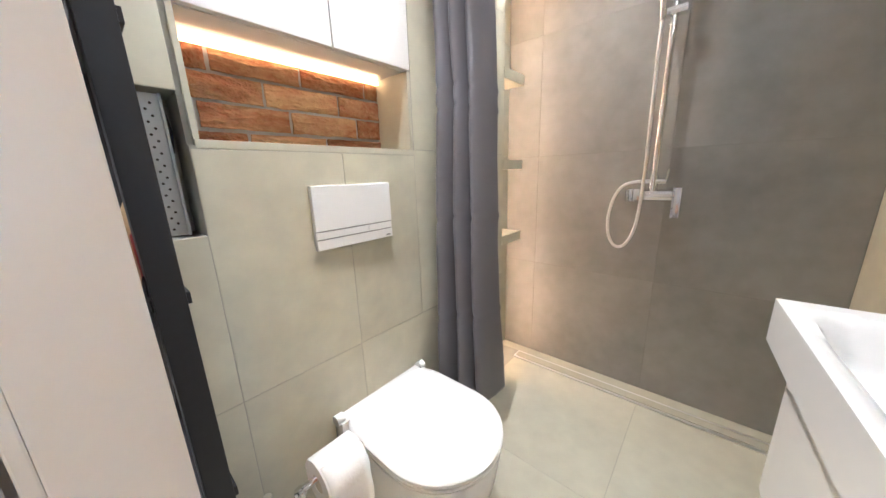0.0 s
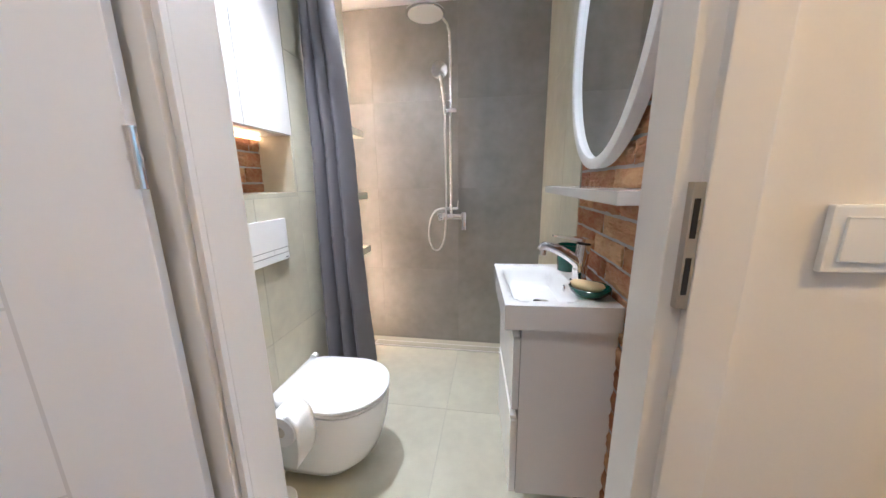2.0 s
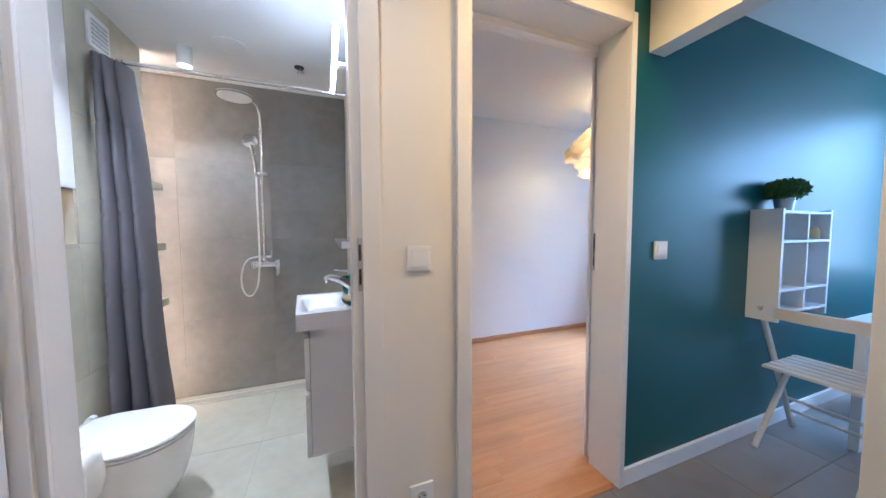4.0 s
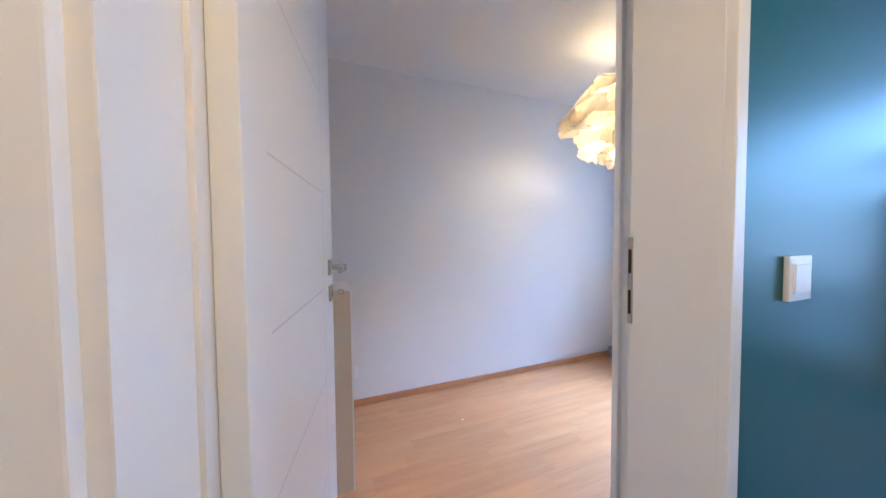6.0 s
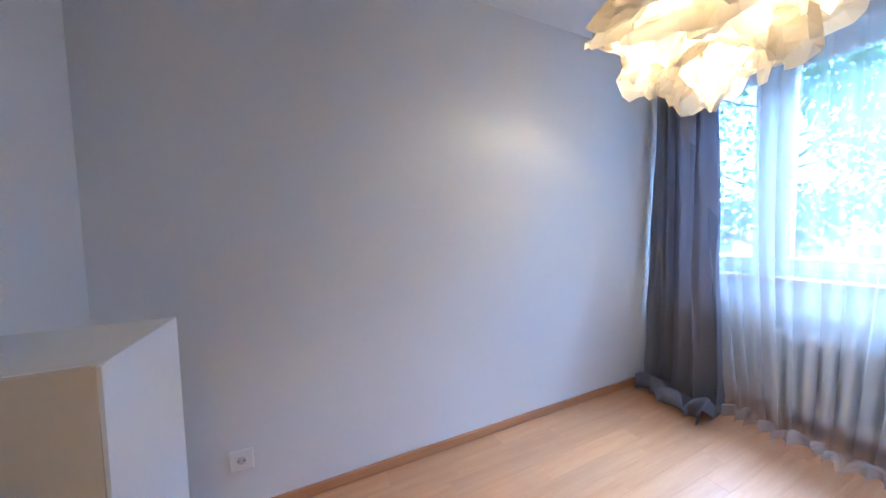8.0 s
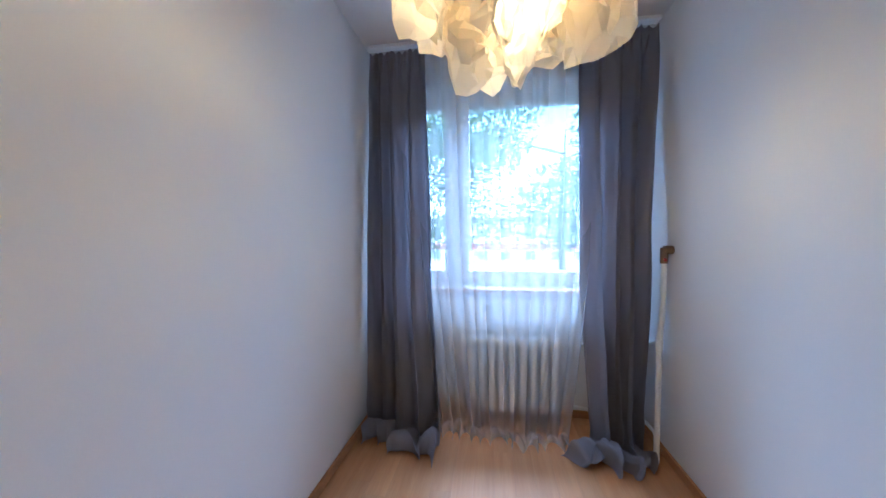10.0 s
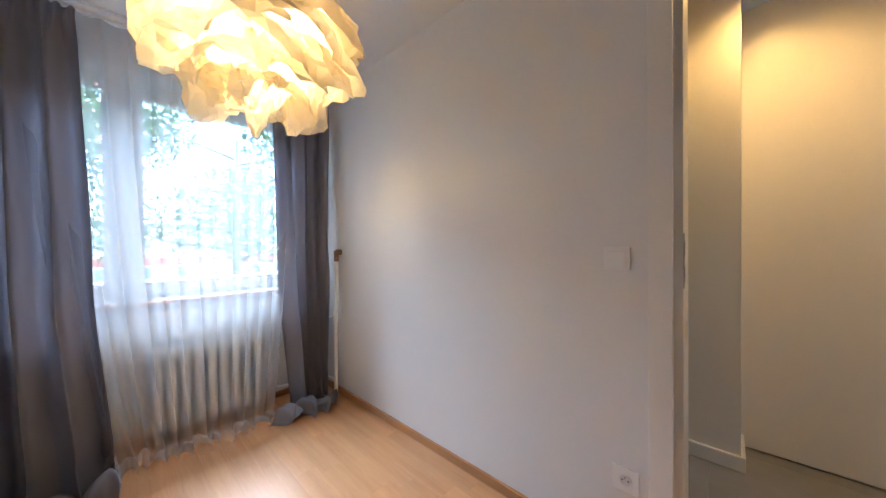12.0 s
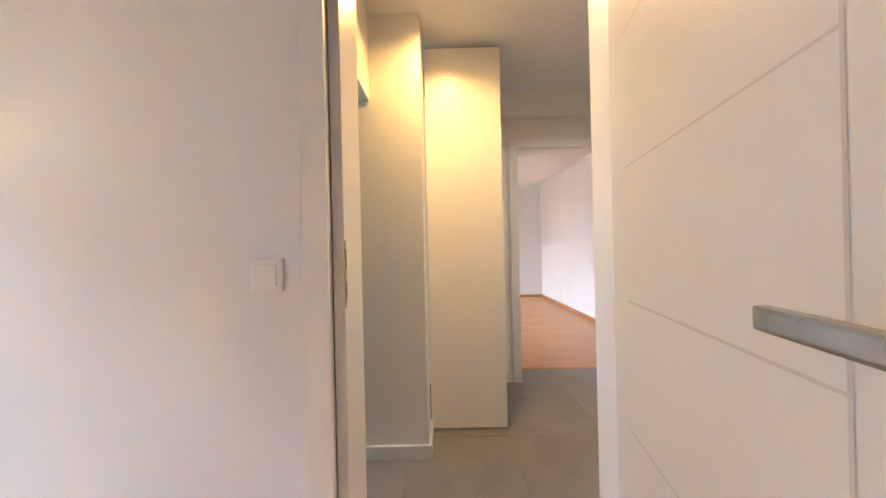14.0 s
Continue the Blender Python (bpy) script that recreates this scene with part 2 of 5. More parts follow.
M_MIRROR = material("mirror_silver", (0.9, 0.91, 0.91), 0.02, 1.0, second=(0.89, 0.90, 0.90), bump=0.0)
M_MIRROR.node_tree.nodes["Map Range.001"].inputs["To Min"].default_value = 0.0
M_MIRROR.node_tree.nodes["Map Range.001"].inputs["To Max"].default_value = 0.01
M_LED_WARM = glow("warm_led_strip", (1.0, 0.56, 0.25), 6.5)
M_LED_NICHE = glow("niche_led_strip", (1.0, 0.60, 0.34), 62.0)
M_LED_WHITE = glow("white_led_bar", (1.0, 0.93, 0.82), 32.0)
M_BULB = glow("warm_bulb", (1.0, 0.70, 0.36), 18.0)
M_SPOT_GLOW = glow("spot_lens", (1.0, 0.86, 0.66), 12.0)
M_HALL_GLOW = glow("hall_spot_lens", (1.0, 0.72, 0.42), 12.0)

# ---- building helpers ----


def mesh_of(bm, name, mat, smooth=False):
    me = bpy.data.meshes.new(name)
    bmesh.ops.recalc_face_normals(bm, faces=bm.faces)
    bm.to_mesh(me)
    bm.free()
    me.materials.append(mat)
    if smooth:
        for p in me.polygons:
            p.use_smooth = True
        me.set_sharp_from_angle(angle=radians(40))
    return me


def part(name, bm, mat, parent=None, label="", smooth=False):
    ob = new(name, mesh_of(bm, name, mat, smooth))
    if parent:
        ob.parent = parent
        ob.matrix_parent_inverse = parent.matrix_world.inverted()
    return tagged(ob, label)


def thing(name, place, label, category, group=""):
    ob = new(name)
    ob.empty_display_size = 0.05
    ob.matrix_world = Matrix.Translation(place)
    return tagged(ob, label, category, group)


def setting(name, bm, mat, label, category):
    return tagged(part(name, bm, mat), label, category, kind="structure")


def box(*boxes, bevel=0.0, segments=2):
    bm = bmesh.new()
    for x0, x1, y0, y1, z0, z1 in boxes:
        m = Matrix.LocRotScale(((x0 + x1) / 2, (y0 + y1) / 2, (z0 + z1) / 2), None, (abs(x1 - x0), abs(y1 - y0), abs(z1 - z0)))
        bmesh.ops.create_cube(bm, size=1, matrix=m)
    if bevel:
        bmesh.ops.bevel(bm, geom=bm.edges[:], offset=bevel, segments=segments, profile=0.7, affect="EDGES")
    return bm


def rod(a, b, r, r2=None, seg=16, bm=None):
    bm = bm or bmesh.new()
    a, b = Vector(a), Vector(b)
    d = b - a
    m = Matrix.Translation((a + b) / 2) @ d.to_track_quat("Z", "Y").to_matrix().to_4x4()
    bmesh.ops.create_cone(bm, cap_ends=True, segments=seg, radius1=r, radius2=r if r2 is None else r2, depth=d.length, matrix=m)
    return bm


def tube(points, r, seg=10, bm=None):
    """A round bar bent along points."""
    bm = bm or bmesh.new()
    pts = [Vector(p) for p in points]
    rings, up = [], None
    for i, p in enumerate(pts):
        d = (pts[min(i + 1, len(pts) - 1)] - pts[max(i - 1, 0)]).normalized()
        if up is None:
            up = d.orthogonal().normalized()
        up = (up - d * up.dot(d)).normalized()
        side = d.cross(up)
        rad = r[i] if isinstance(r, (list, tuple)) else r
        rings.append([bm.verts.new(p + (up * math.cos(2 * math.pi * k / seg) + side * math.sin(2 * math.pi * k / seg)) * rad) for k in range(seg)])
    for a, b in zip(rings, rings[1:]):
        for k in range(seg):
            bm.faces.new((a[k], a[(k + 1) % seg], b[(k + 1) % seg], b[k]))
    bm.faces.new(rings[0])
    bm.faces.new(rings[-1])
    return bm


def loft(rings, caps=True):
    bm = bmesh.new()
    vs = [[bm.verts.new(p) for p in ring] for ring in rings]
    for a, b in zip(vs, vs[1:]):
        n = len(a)
        for k in range(n):
            bm.faces.new((a[k], a[(k + 1) % n], b[(k + 1) % n], b[k]))
    if caps:
        bm.faces.new(vs[0])
        bm.faces.new(vs[-1])
    return bm


def turned(profile, centre, seg=32, axis="Z"):
    """A turned body: profile of (radius, height)."""
    rings = []
    for r, h in profile:
        ring = []
        for k in range(seg):
            a = 2 * math.pi * k / seg
            u, v = r * math.cos(a), r * math.sin(a)
            p = {"Z": (u, v, h), "Y": (u, h, v), "X": (h, u, v)}[axis]
            ring.append(Vector(centre) + Vector(p))
        rings.append(ring)
    return loft(rings)


def sheet(f, nu, nv):
    bm = bmesh.new()
    g = [[bm.verts.new(f(i / nu, j / nv)) for j in range(nv + 1)] for i in range(nu + 1)]
    for i in range(nu):
        for j in range(nv):
            bm.faces.new((g[i][j], g[i + 1][j], g[i + 1][j + 1], g[i][j + 1]))
    return bm


def thicken(ob, t):
    mod = ob.modifiers.new("thickness", "SOLIDIFY")
    mod.thickness, mod.offset = t, 0
    return ob


def smoothed(ob):
    for p in ob.data.polygons:
        p.use_smooth = True
    return ob


# ---- large structure ----
CEIL_BATH, CEIL_BED, CEIL_HALL, CEIL_KIT = 2.255, 2.365, 2.45, 2.30

# floors (bases; tiles and planks are laid on them at the end)
setting("floor_bathroom", box((-0.30, 1.36, -1.40, 0.50, -0.20, -0.0012)), M_GROUT, "grey grouted bed under the bathroom floor tiles", "floor")
setting("floor_hall", box((-0.90, 5.40, -3.30, -1.40, -0.20, -0.012)), M_GROUT, "grey grouted bed under the hall and kitchen tiles", "floor")
setting("floor_bedroom", box((1.36, 4.90, -1.40, 0.70, -0.20, -0.012)), M_SKIRT, "wooden underfloor of the bedroom", "floor")
setting("floor_far_room", box((-0.60, 5.0, -7.9, -3.30, -0.20, -0.012)), M_SKIRT, "wooden underfloor of the far room", "floor")

# ceilings
setting("ceiling_bathroom", box((-0.30, 1.36, -1.31, 0.50, CEIL_BATH, 2.60)), M_CEIL, "smooth white bathroom ceiling", "ceiling")
setting("ceiling_bedroom", box((1.36, 4.90, -1.20, 0.70, CEIL_BED, 2.60)), M_CEIL, "smooth white bedroom ceiling", "ceiling")
setting("ceiling_hall", box((-0.90, 2.34, -3.05, -1.395, CEIL_HALL, 2.60)), M_CEIL, "smooth white hall ceiling", "ceiling")
setting("ceiling_kitchen", box((2.44, 5.40, -4.3, -1.395, CEIL_KIT, 2.60)), M_CEIL, "smooth white kitchen ceiling", "ceiling")
setting("ceiling_far_room", box((-0.60, 5.0, -7.9, -3.05, 2.55, 2.70)), M_CEIL, "smooth white ceiling of the far room", "ceiling")
setting("beam_hall", box((2.34, 2.44, -2.11, -1.395, 1.975, 2.60), bevel=0.003), M_CREAM, "cream painted beam between hall and kitchen", "beam")

# wall between hall and rooms, in two leaves (hall face, room face)
BD0, BD1, BT = 0.322, 1.115, 2.02      # bathroom doorway
RD0, RD1, RT = 1.43, 2.262, 2.09      # bedroom doorway
setting("wall_hall", box((-0.90, BD0, -1.395, -1.345, -0.01, 2.60), (BD1, RD0, -1.395, -1.345, -0.01, 2.60), (BD0, BD1, -1.395, -1.345, BT, 2.60), (RD0, 2.2435, -1.395, -1.345, RT, 2.60)), M_CREAM, "cream painted hall wall with two doorways", "wall")
setting("wall_teal", box((2.2435, 5.40, -1.395, -1.345, -0.01, 2.60)), M_TEAL, "dark teal satin painted kitchen wall", "wall")
setting("wall_bathroom_front", box((-0.30, BD0, -1.345, -1.31, -0.01, 2.60), (BD1, 1.25, -1.345, -1.31, -0.01, 2.60), (BD0, BD1, -1.345, -1.31, BT, 2.60)), M_WALL, "white inner face of the bathroom door wall", "wall")
setting("wall_bedroom_door", box((1.25, RD0, -1.345, -1.20, -0.01, 2.60), (RD1, 4.90, -1.345, -1.20, -0.01, 2.60), (RD0, RD1, -1.345, -1.20, RT, 2.60)), M_WALL, "white painted bedroom wall with a doorway", "wall")
setting("wall_bedroom_back", box((1.36, 4.90, 0.506, 0.70, -0.01, 2.60)), M_WALL, "long plain white painted bedroom wall", "wall")
setting("wall_bedroom_end", box((1.30, 1.38, -1.20, 0.506, -0.01, 2.60)), M_WALL, "white painted wall behind the open bedroom door", "wall")
WY0, WY1, WZ0, WZ1 = -1.02, 0.40, 0.83, 2.16
setting("wall_window", box((4.64, 4.90, -1.20, WY0, -0.01, 2.60), (4.64, 4.90, WY1, 0.506, -0.01, 2.60), (4.64, 4.90, WY0, WY1, -0.01, WZ0), (4.64, 4.90, WY0, WY1, WZ1, 2.60)), M_WALL, "white painted outer wall round the bedroom window", "wall")

# bathroom walls: backing behind tiles and bricks
setting("wall_bathroom_left", box(
    (-0.30, -0.0012, -1.31, -1.243, 0, CEIL_BATH), (-0.30, -0.0012, -1.243, -1.183, 0, 0.958), (-0.30, -0.0012, -1.243, -1.183, 1.225, CEIL_BATH), (-0.30, -0.10, -1.243, -1.183, 0.96, 1.225),
    (-0.30, -0.0012, -1.183, -0.60, 0, 1.132), (-0.30, -0.02, -1.183, -0.60, 1.385, CEIL_BATH), (-0.30, -0.17, -1.183, -0.60, 1.132, 1.385), (-0.17, -0.012, -1.183, -1.173, 1.132, 1.385),
    (-0.30, -0.0012, -0.60, -0.042, 0, CEIL_BATH), (-0.30, -0.162, -0.042, 0.30, 0, CEIL_BATH)), M_GROUT, "grouted bathroom wall with a lit niche above the toilet", "wall")
setting("wall_bathroom_back", box((-0.30, 1.36, 0.2862, 0.50, 0, CEIL_BATH)), M_GROUT_DARK, "grouted shower wall behind dark tiles", "wall")
setting("wall_bathroom_right", box((1.1565, 1.30, -1.31, -0.602, 0, CEIL_BATH), (1.161, 1.30, -0.602, 0.297, 0, CEIL_BATH)), M_MORTAR, "mortared bathroom wall behind brick slips", "wall")

# hall, kitchen and far room
setting("pillar_hall", box((2.055, 2.44, -2.36, -2.11, -0.01, 2.60), bevel=0.003), M_CREAM, "cream painted pillar at the end of the hall", "pillar")
setting("wall_hall_end", box((1.385, 2.44, -3.20, -3.046, -0.01, 2.60), (-0.90, 0.50, -3.20, -3.046, -0.01, 2.60), (0.50, 1.385, -3.20, -3.046, 2.04, 2.60), (-0.90, 2.05, -3.046, -2.98, 2.235, 2.46)), M_CREAM, "cream painted hall wall with the far doorway", "wall")
setting("wall_hall_side", box((-1.05, -0.90, -3.20, -1.31, -0.01, 2.60)), M_CREAM, "cream painted wall closing the hall", "wall")
setting("wall_kitchen_side", box((5.40, 5.55, -4.3, -2.95, -0.01, 2.60), (5.40, 5.55, -1.65, -1.20, -0.01, 2.60), (5.40, 5.55, -2.95, -1.65, -0.01, 0.82), (5.40, 5.55, -2.95, -1.65, 2.18, 2.60)), M_WALL, "white kitchen wall with the window opening", "wall")
setting("wall_kitchen_back", box((2.44, 5.55, -4.45, -4.3, -0.01, 2.60), (2.44, 2.50, -4.3, -3.2, -0.01, 2.60)), M_WALL, "white wall closing the kitchen", "wall")
# opening on the +x side is unseen, added to let the lamp's daylight in
setting("wall_far_room", box((-0.45, -0.28, -7.9, -3.20, -0.01, 2.60), (-0.28, 5.0, -7.7, -7.5, -0.01, 2.60), (4.8, 5.0, -7.5, -6.6, -0.01, 2.6), (4.8, 5.0, -4.6, -4.45, -0.01, 2.6), (4.8, 5.0, -6.6, -4.6, -0.01, 0.8), (4.8, 5.0, -6.6, -4.6, 2.2, 2.6)), M_WALL, "white painted walls of the far room", "wall")


def casing(name, x0, x1, top, y_face, out, width, depth, label, far_width=None):
    """A door trim round an opening on the wall face y_face, standing proud towards out (+1 or -1)."""
    ya, yb = sorted((y_face, y_face + out * depth))
    holder = tagged(new(name), label, "door frame", kind="structure")
    part("trim_side", box((x0 - width, x0, ya, yb, 0, top + width), bevel=0.003), M_FRAME, holder)
    part("trim_side", box((x1, x1 + (far_width or width), ya, yb, 0, top + width), bevel=0.003), M_FRAME, holder)
    part("trim_head", box((x0, x1, ya, yb, top, top + width), bevel=0.003), M_FRAME, holder)
    return holder


def lining(name, x0, x1, top, y0, y1, wall0, wall1, walltop, label):
    holder = tagged(new(name), label, "door frame", kind="structure")
    part("jamb", box((wall0, x0, y0, y1, 0, walltop), bevel=0.002), M_FRAME, holder)
    part("jamb", box((x1, wall1, y0, y1, 0, walltop), bevel=0.002), M_FRAME, holder)
    part("head", box((x0, x1, y0, y1, top, walltop), bevel=0.002), M_FRAME, holder)
    return holder


casing("door_frame_bathroom", 0.335, 1.085, 1.985, -1.396, -1, 0.06, 0.018, "white moulded trim round the bathroom doorway")
f1 = lining("door_lining_bathroom", 0.362, 1.055, 1.965, -1.40, -1.311, BD0 + 0.001, BD1 - 0.001, BT - 0.001, "white laminated lining of the bathroom doorway")
part("stop_rebate", box((0.350, 0.362, -1.412, -1.400, 0, 1.97), bevel=0.002), M_FRAME, f1)
part("strike_plate", box((1.0705, 1.0845, -1.4128, -1.400, 1.005, 1.17), bevel=0.001), M_STEEL, f1, "satin nickel strike plate")
part("strike_hole", box((1.0735, 1.0805, -1.4132, -1.4120, 1.10, 1.15)), M_DARK, f1)
part("strike_hole", box((1.0735, 1.0805, -1.4132, -1.4120, 1.025, 1.075)), M_DARK, f1)

casing("door_frame_bedroom_hall", 1.452, 2.2125, 2.064, -1.396, -1, 0.047, 0.018, "white moulded trim round the bedroom doorway", 0.031)
casing("door_frame_bedroom_room", 1.475, 2.234, 2.035, -1.199, 1, 0.066, 0.016, "white moulded trim on the bedroom side of the doorway")
f2 = lining("door_lining_bedroom", 1.468, 2.212, 2.062, -1.398, -1.24, RD0 + 0.001, 2.243, RT - 0.001, "white laminated lining of the bedroom doorway")
part("rebate_side", box((2.246, RD1 - 0.001, -1.24, -1.197, 0, 2.036)), M_FRAME, f2)
part("rebate_side", box((RD0 + 0.001, 1.475, -1.24, -1.197, 0, 2.036)), M_FRAME, f2)
part("rebate_head", box((1.475, 2.246, -1.24, -1.197, 2.036, RT - 0.001)), M_FRAME, f2)
part("strike_plate", box((2.209, 2.213, -1.2485, -1.2385, 0.995, 1.175), bevel=0.001), M_STEEL, f2, "satin nickel strike plate")
part("strike_hole", box((2.2083, 2.2095, -1.2465, -1.2405, 1.10, 1.15)), M_DARK, f2)
part("strike_hole", box((2.2083, 2.2095, -1.2465, -1.2405, 1.015, 1.065)), M_DARK, f2)
casing("door_frame_far_room", 0.55, 1.31, 1.99, -3.045, 1, 0.07, 0.02, "white moulded trim round the far doorway")
lining("door_lining_far_room", 0.55, 1.31, 1.98, -3.20, -3.04, 0.501, 1.384, 2.039, "white laminated lining of the far doorway")
setting("threshold_far_room", box((0.55, 1.31, -3.34, -3.30, -0.012, 0.004), bevel=0.002), M_SKIRT, "wooden threshold strip of the far room", "threshold")
setting("threshold_bedroom", box((1.468, 2.20, -1.40, -1.375, -0.012, 0.003), bevel=0.001), M_SKIRT, "thin wooden edge strip in the bedroom doorway", "threshold")


def skirting(name, a, b, out, mat, label, h=0.06, d=0.016):
    (x0, y0), (x1, y1) = a, b
    if y0 == y1:
        bx = (x0, x1, min(y0, y0 + out * d), max(y0, y0 + out * d), 0, h)
    else:
        bx = (min(x0, x0 + out * d), max(x0, x0 + out * d), y0, y1, 0, h)
    return setting(name, box(bx, bevel=0.004), mat, label, "baseboard")


skirting("baseboard_bedroom", (1.38, 0.505), (4.64, 0.505), -1, M_SKIRT, "beech coloured skirting along the bedroom wall", 0.045)
skirting("baseboard_bedroom", (2.29, -1.199), (4.64, -1.199), 1, M_SKIRT, "beech coloured skirting along the bedroom wall", 0.045)
skirting("baseboard_bedroom", (4.639, -1.18), (4.639, 0.47), -1, M_SKIRT, "beech coloured skirting under the bedroom window", 0.045)
skirting("baseboard_kitchen", (2.2440, -1.396), (5.39, -1.396), -1, M_DOOR, "white skirting along the teal wall", 0.08)
skirting("baseboard_hall", (1.148, -1.396), (1.41, -1.396), -1, M_DOOR, "white skirting along the hall wall", 0.08)
skirting("baseboard_hall", (2.05, -2.109), (2.44, -2.109), 1, M_FRAME, "white skirting round the hall pillar", 0.075)
skirting("baseboard_hall", (2.054, -2.36), (2.054, -2.095), -1, M_FRAME, "white skirting round the hall pillar", 0.075)
skirting("baseboard_hall", (1.385, -3.045), (1.56, -3.045), 1, M_FRAME, "white skirting beside the far doorway", 0.075)
skirting("baseboard_far_room", (-0.279, -7.49), (-0.279, -3.21), 1, M_SKIRT, "beech coloured skirting of the far room", 0.06)
skirting("baseboard_far_room", (-0.26, -7.499), (4.8, -7.499), 1, M_SKIRT, "beech coloured skirting of the far room", 0.06)


# ---- doors ----
def door_leaf(name, label, hinge, angle, width, side, grooves, height=1.975):
    """A leaf in the local frame: hinge at the origin, running along +x, grooved face towards -y * side."""
    leaf = thing(name, (0, 0, 0.008), label, "door")
    body = part("leaf", box((0, width, -0.02, 0.02, 0.0, height), bevel=0.003), M_DOOR, leaf)
    y = -0.0203 * side
    M_G = M_GROOVE_SHADE
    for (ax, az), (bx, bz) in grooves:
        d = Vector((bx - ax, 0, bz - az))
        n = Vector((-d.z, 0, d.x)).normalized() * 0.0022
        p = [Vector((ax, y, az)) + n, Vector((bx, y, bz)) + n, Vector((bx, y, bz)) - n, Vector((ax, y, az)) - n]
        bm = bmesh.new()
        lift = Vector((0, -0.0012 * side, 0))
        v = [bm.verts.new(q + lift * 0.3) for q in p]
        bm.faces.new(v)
        # flat darker strip on the face, painting the shade of a scored line
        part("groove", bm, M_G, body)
    return leaf


# darker white that paints the shade in grooves, socket cups and switch gaps
M_GROOVE_SHADE = material("groove_shadow_white", (0.66, 0.655, 0.65), 0.5, second=(0.62, 0.615, 0.61), scale=4, fine=60, bump=0.0)


def handle_set(leaf, x, side, lever_to, z=1.080):
    y = -0.02 * side
    def bx(x0, x1, d0, d1, z0, z1, b=0.002):
        ya, yb = sorted((y - side * d0, y - side * d1))
        return box((x0, x1, ya, yb, z0, z1), bevel=b)
    lever = part("door_handle", bx(x - 0.026, x + 0.026, 0, 0.009, z - 0.026, z + 0.026), M_STEEL, leaf, "square satin nickel handle rose")
    part("neck", rod((x, y - side * 0.008, z), (x, y - side * 0.052, z), 0.009), M_STEEL, lever)
    xs = sorted((x + 0.012 * -lever_to, x + 0.112 * lever_to))
    part("lever", bx(xs[0], xs[1], 0.043, 0.058, z - 0.011, z + 0.011, 0.004), M_STEEL, lever, "flat satin nickel lever")
    zk = z - 0.088
    rose = part("key_rose", bx(x - 0.026, x + 0.026, 0, 0.008, zk - 0.026, zk + 0.026), M_STEEL, leaf, "square satin nickel key rose")
    part("keyhole", bx(x - 0.003, x + 0.003, 0.0078, 0.0086, zk - 0.014, zk + 0.006, 0), M_DARK, rose)
    part("key_blade", rod((x, y - side * 0.006, zk), (x, y - side * 0.03, zk), 0.003, seg=8), M_ZINC, rose)
    ring = [(x, y - side * (0.036 + 0.009 * math.cos(a)), zk + 0.008 * math.sin(a)) for a in [2 * math.pi * k / 14 for k in range(15)]]
    part("key_bow", tube(ring, 0.0022, 6), M_STEEL, rose)


BED_W = 0.705
bed_grooves = [((0.09, z), (0.545, z)) for z in (0.13, 0.43, 0.73, 1.02, 1.32, 1.62, 1.92)] + [((0.545, 0.03), (0.545, 1.95))]
bed_door = door_leaf("bedroom_door", "open white bedroom door leaf with scored oblique lines", None, 0, BED_W, 1, bed_grooves, 2.01)
handle_set(bed_door, BED_W - 0.062, 1, -1)
bm = box((BED_W - 0.0005, BED_W + 0.002, -0.010, 0.010, 0.93, 1.17), bevel=0.0008)
rod((BED_W - 0.0005, 0, 0.93), (BED_W + 0.002, 0, 0.93), 0.010, bm=bm)
rod((BED_W - 0.0005, 0, 1.17), (BED_W + 0.002, 0, 1.17), 0.010, bm=bm)
lockb = part("lock_plate", bm, M_STEEL, bed_door, "satin nickel lock plate")
part("latch", box((BED_W, BED_W + 0.011, -0.007, 0.007, 1.07, 1.105), bevel=0.002), M_LATCH, lockb)
part("bolt_slot", box((BED_W + 0.001, BED_W + 0.0026, -0.005, 0.005, 0.985, 1.02)), M_DARK, lockb)
for zz in (0.93, 1.17):
    part("screw", rod((BED_W + 0.001, 0, zz), (BED_W + 0.003, 0, zz), 0.004, seg=10), M_ZINC, lockb)
bed_door.matrix_world = pose(1.495, -1.197, 0.008, 0, 0, 79)

BATH_W = 0.70
bath_grooves = [((0.155, z), (0.61, z)) for z in (0.12, 0.42, 0.72, 1.02, 1.32, 1.62, 1.92)] + [((0.155, 0.03), (0.155, 1.95))]
bath_door = door_leaf("bathroom_door", "open white bathroom door leaf with scored lines", None, 0, BATH_W, -1, bath_grooves)
hinge = part("hinge", rod((-0.004, 0.026, 1.17), (-0.004, 0.026, 1.255), 0.008), M_CHROME, bath_door, "shiny barrel hinge")
part("pin_collar", rod((-0.004, 0.026, 1.208), (-0.004, 0.026, 1.216), 0.0095), M_CHROME, hinge)
part("hinge", rod((-0.004, 0.026, 0.25), (-0.004, 0.026, 0.335), 0.008), M_CHROME, bath_door, "shiny barrel hinge")
part("hinge", rod((-0.004, 0.026, 1.70), (-0.004, 0.026, 1.785), 0.008), M_CHROME, bath_door, "shiny barrel hinge")
bath_door.matrix_world = pose(0.318, -1.445, 0.008, 0, 0, 217)

# ---- bathroom things ----
cab = thing("wall_cabinet", (0, -0.9, 1.372), "white two-door cabinet built in above the toilet", "cabinet")
part("body", box((-0.28, -0.019, -1.172, -0.601, 1.373, 2.25)), M_GLOSS, cab)
part("door", box((-0.018, 0.0, -1.171, -0.859, 1.374, 2.25), bevel=0.002), M_GLOSS, cab)
part("door", box((-0.018, 0.0, -0.855, -0.602, 1.374, 2.25), bevel=0.002), M_GLOSS, cab)
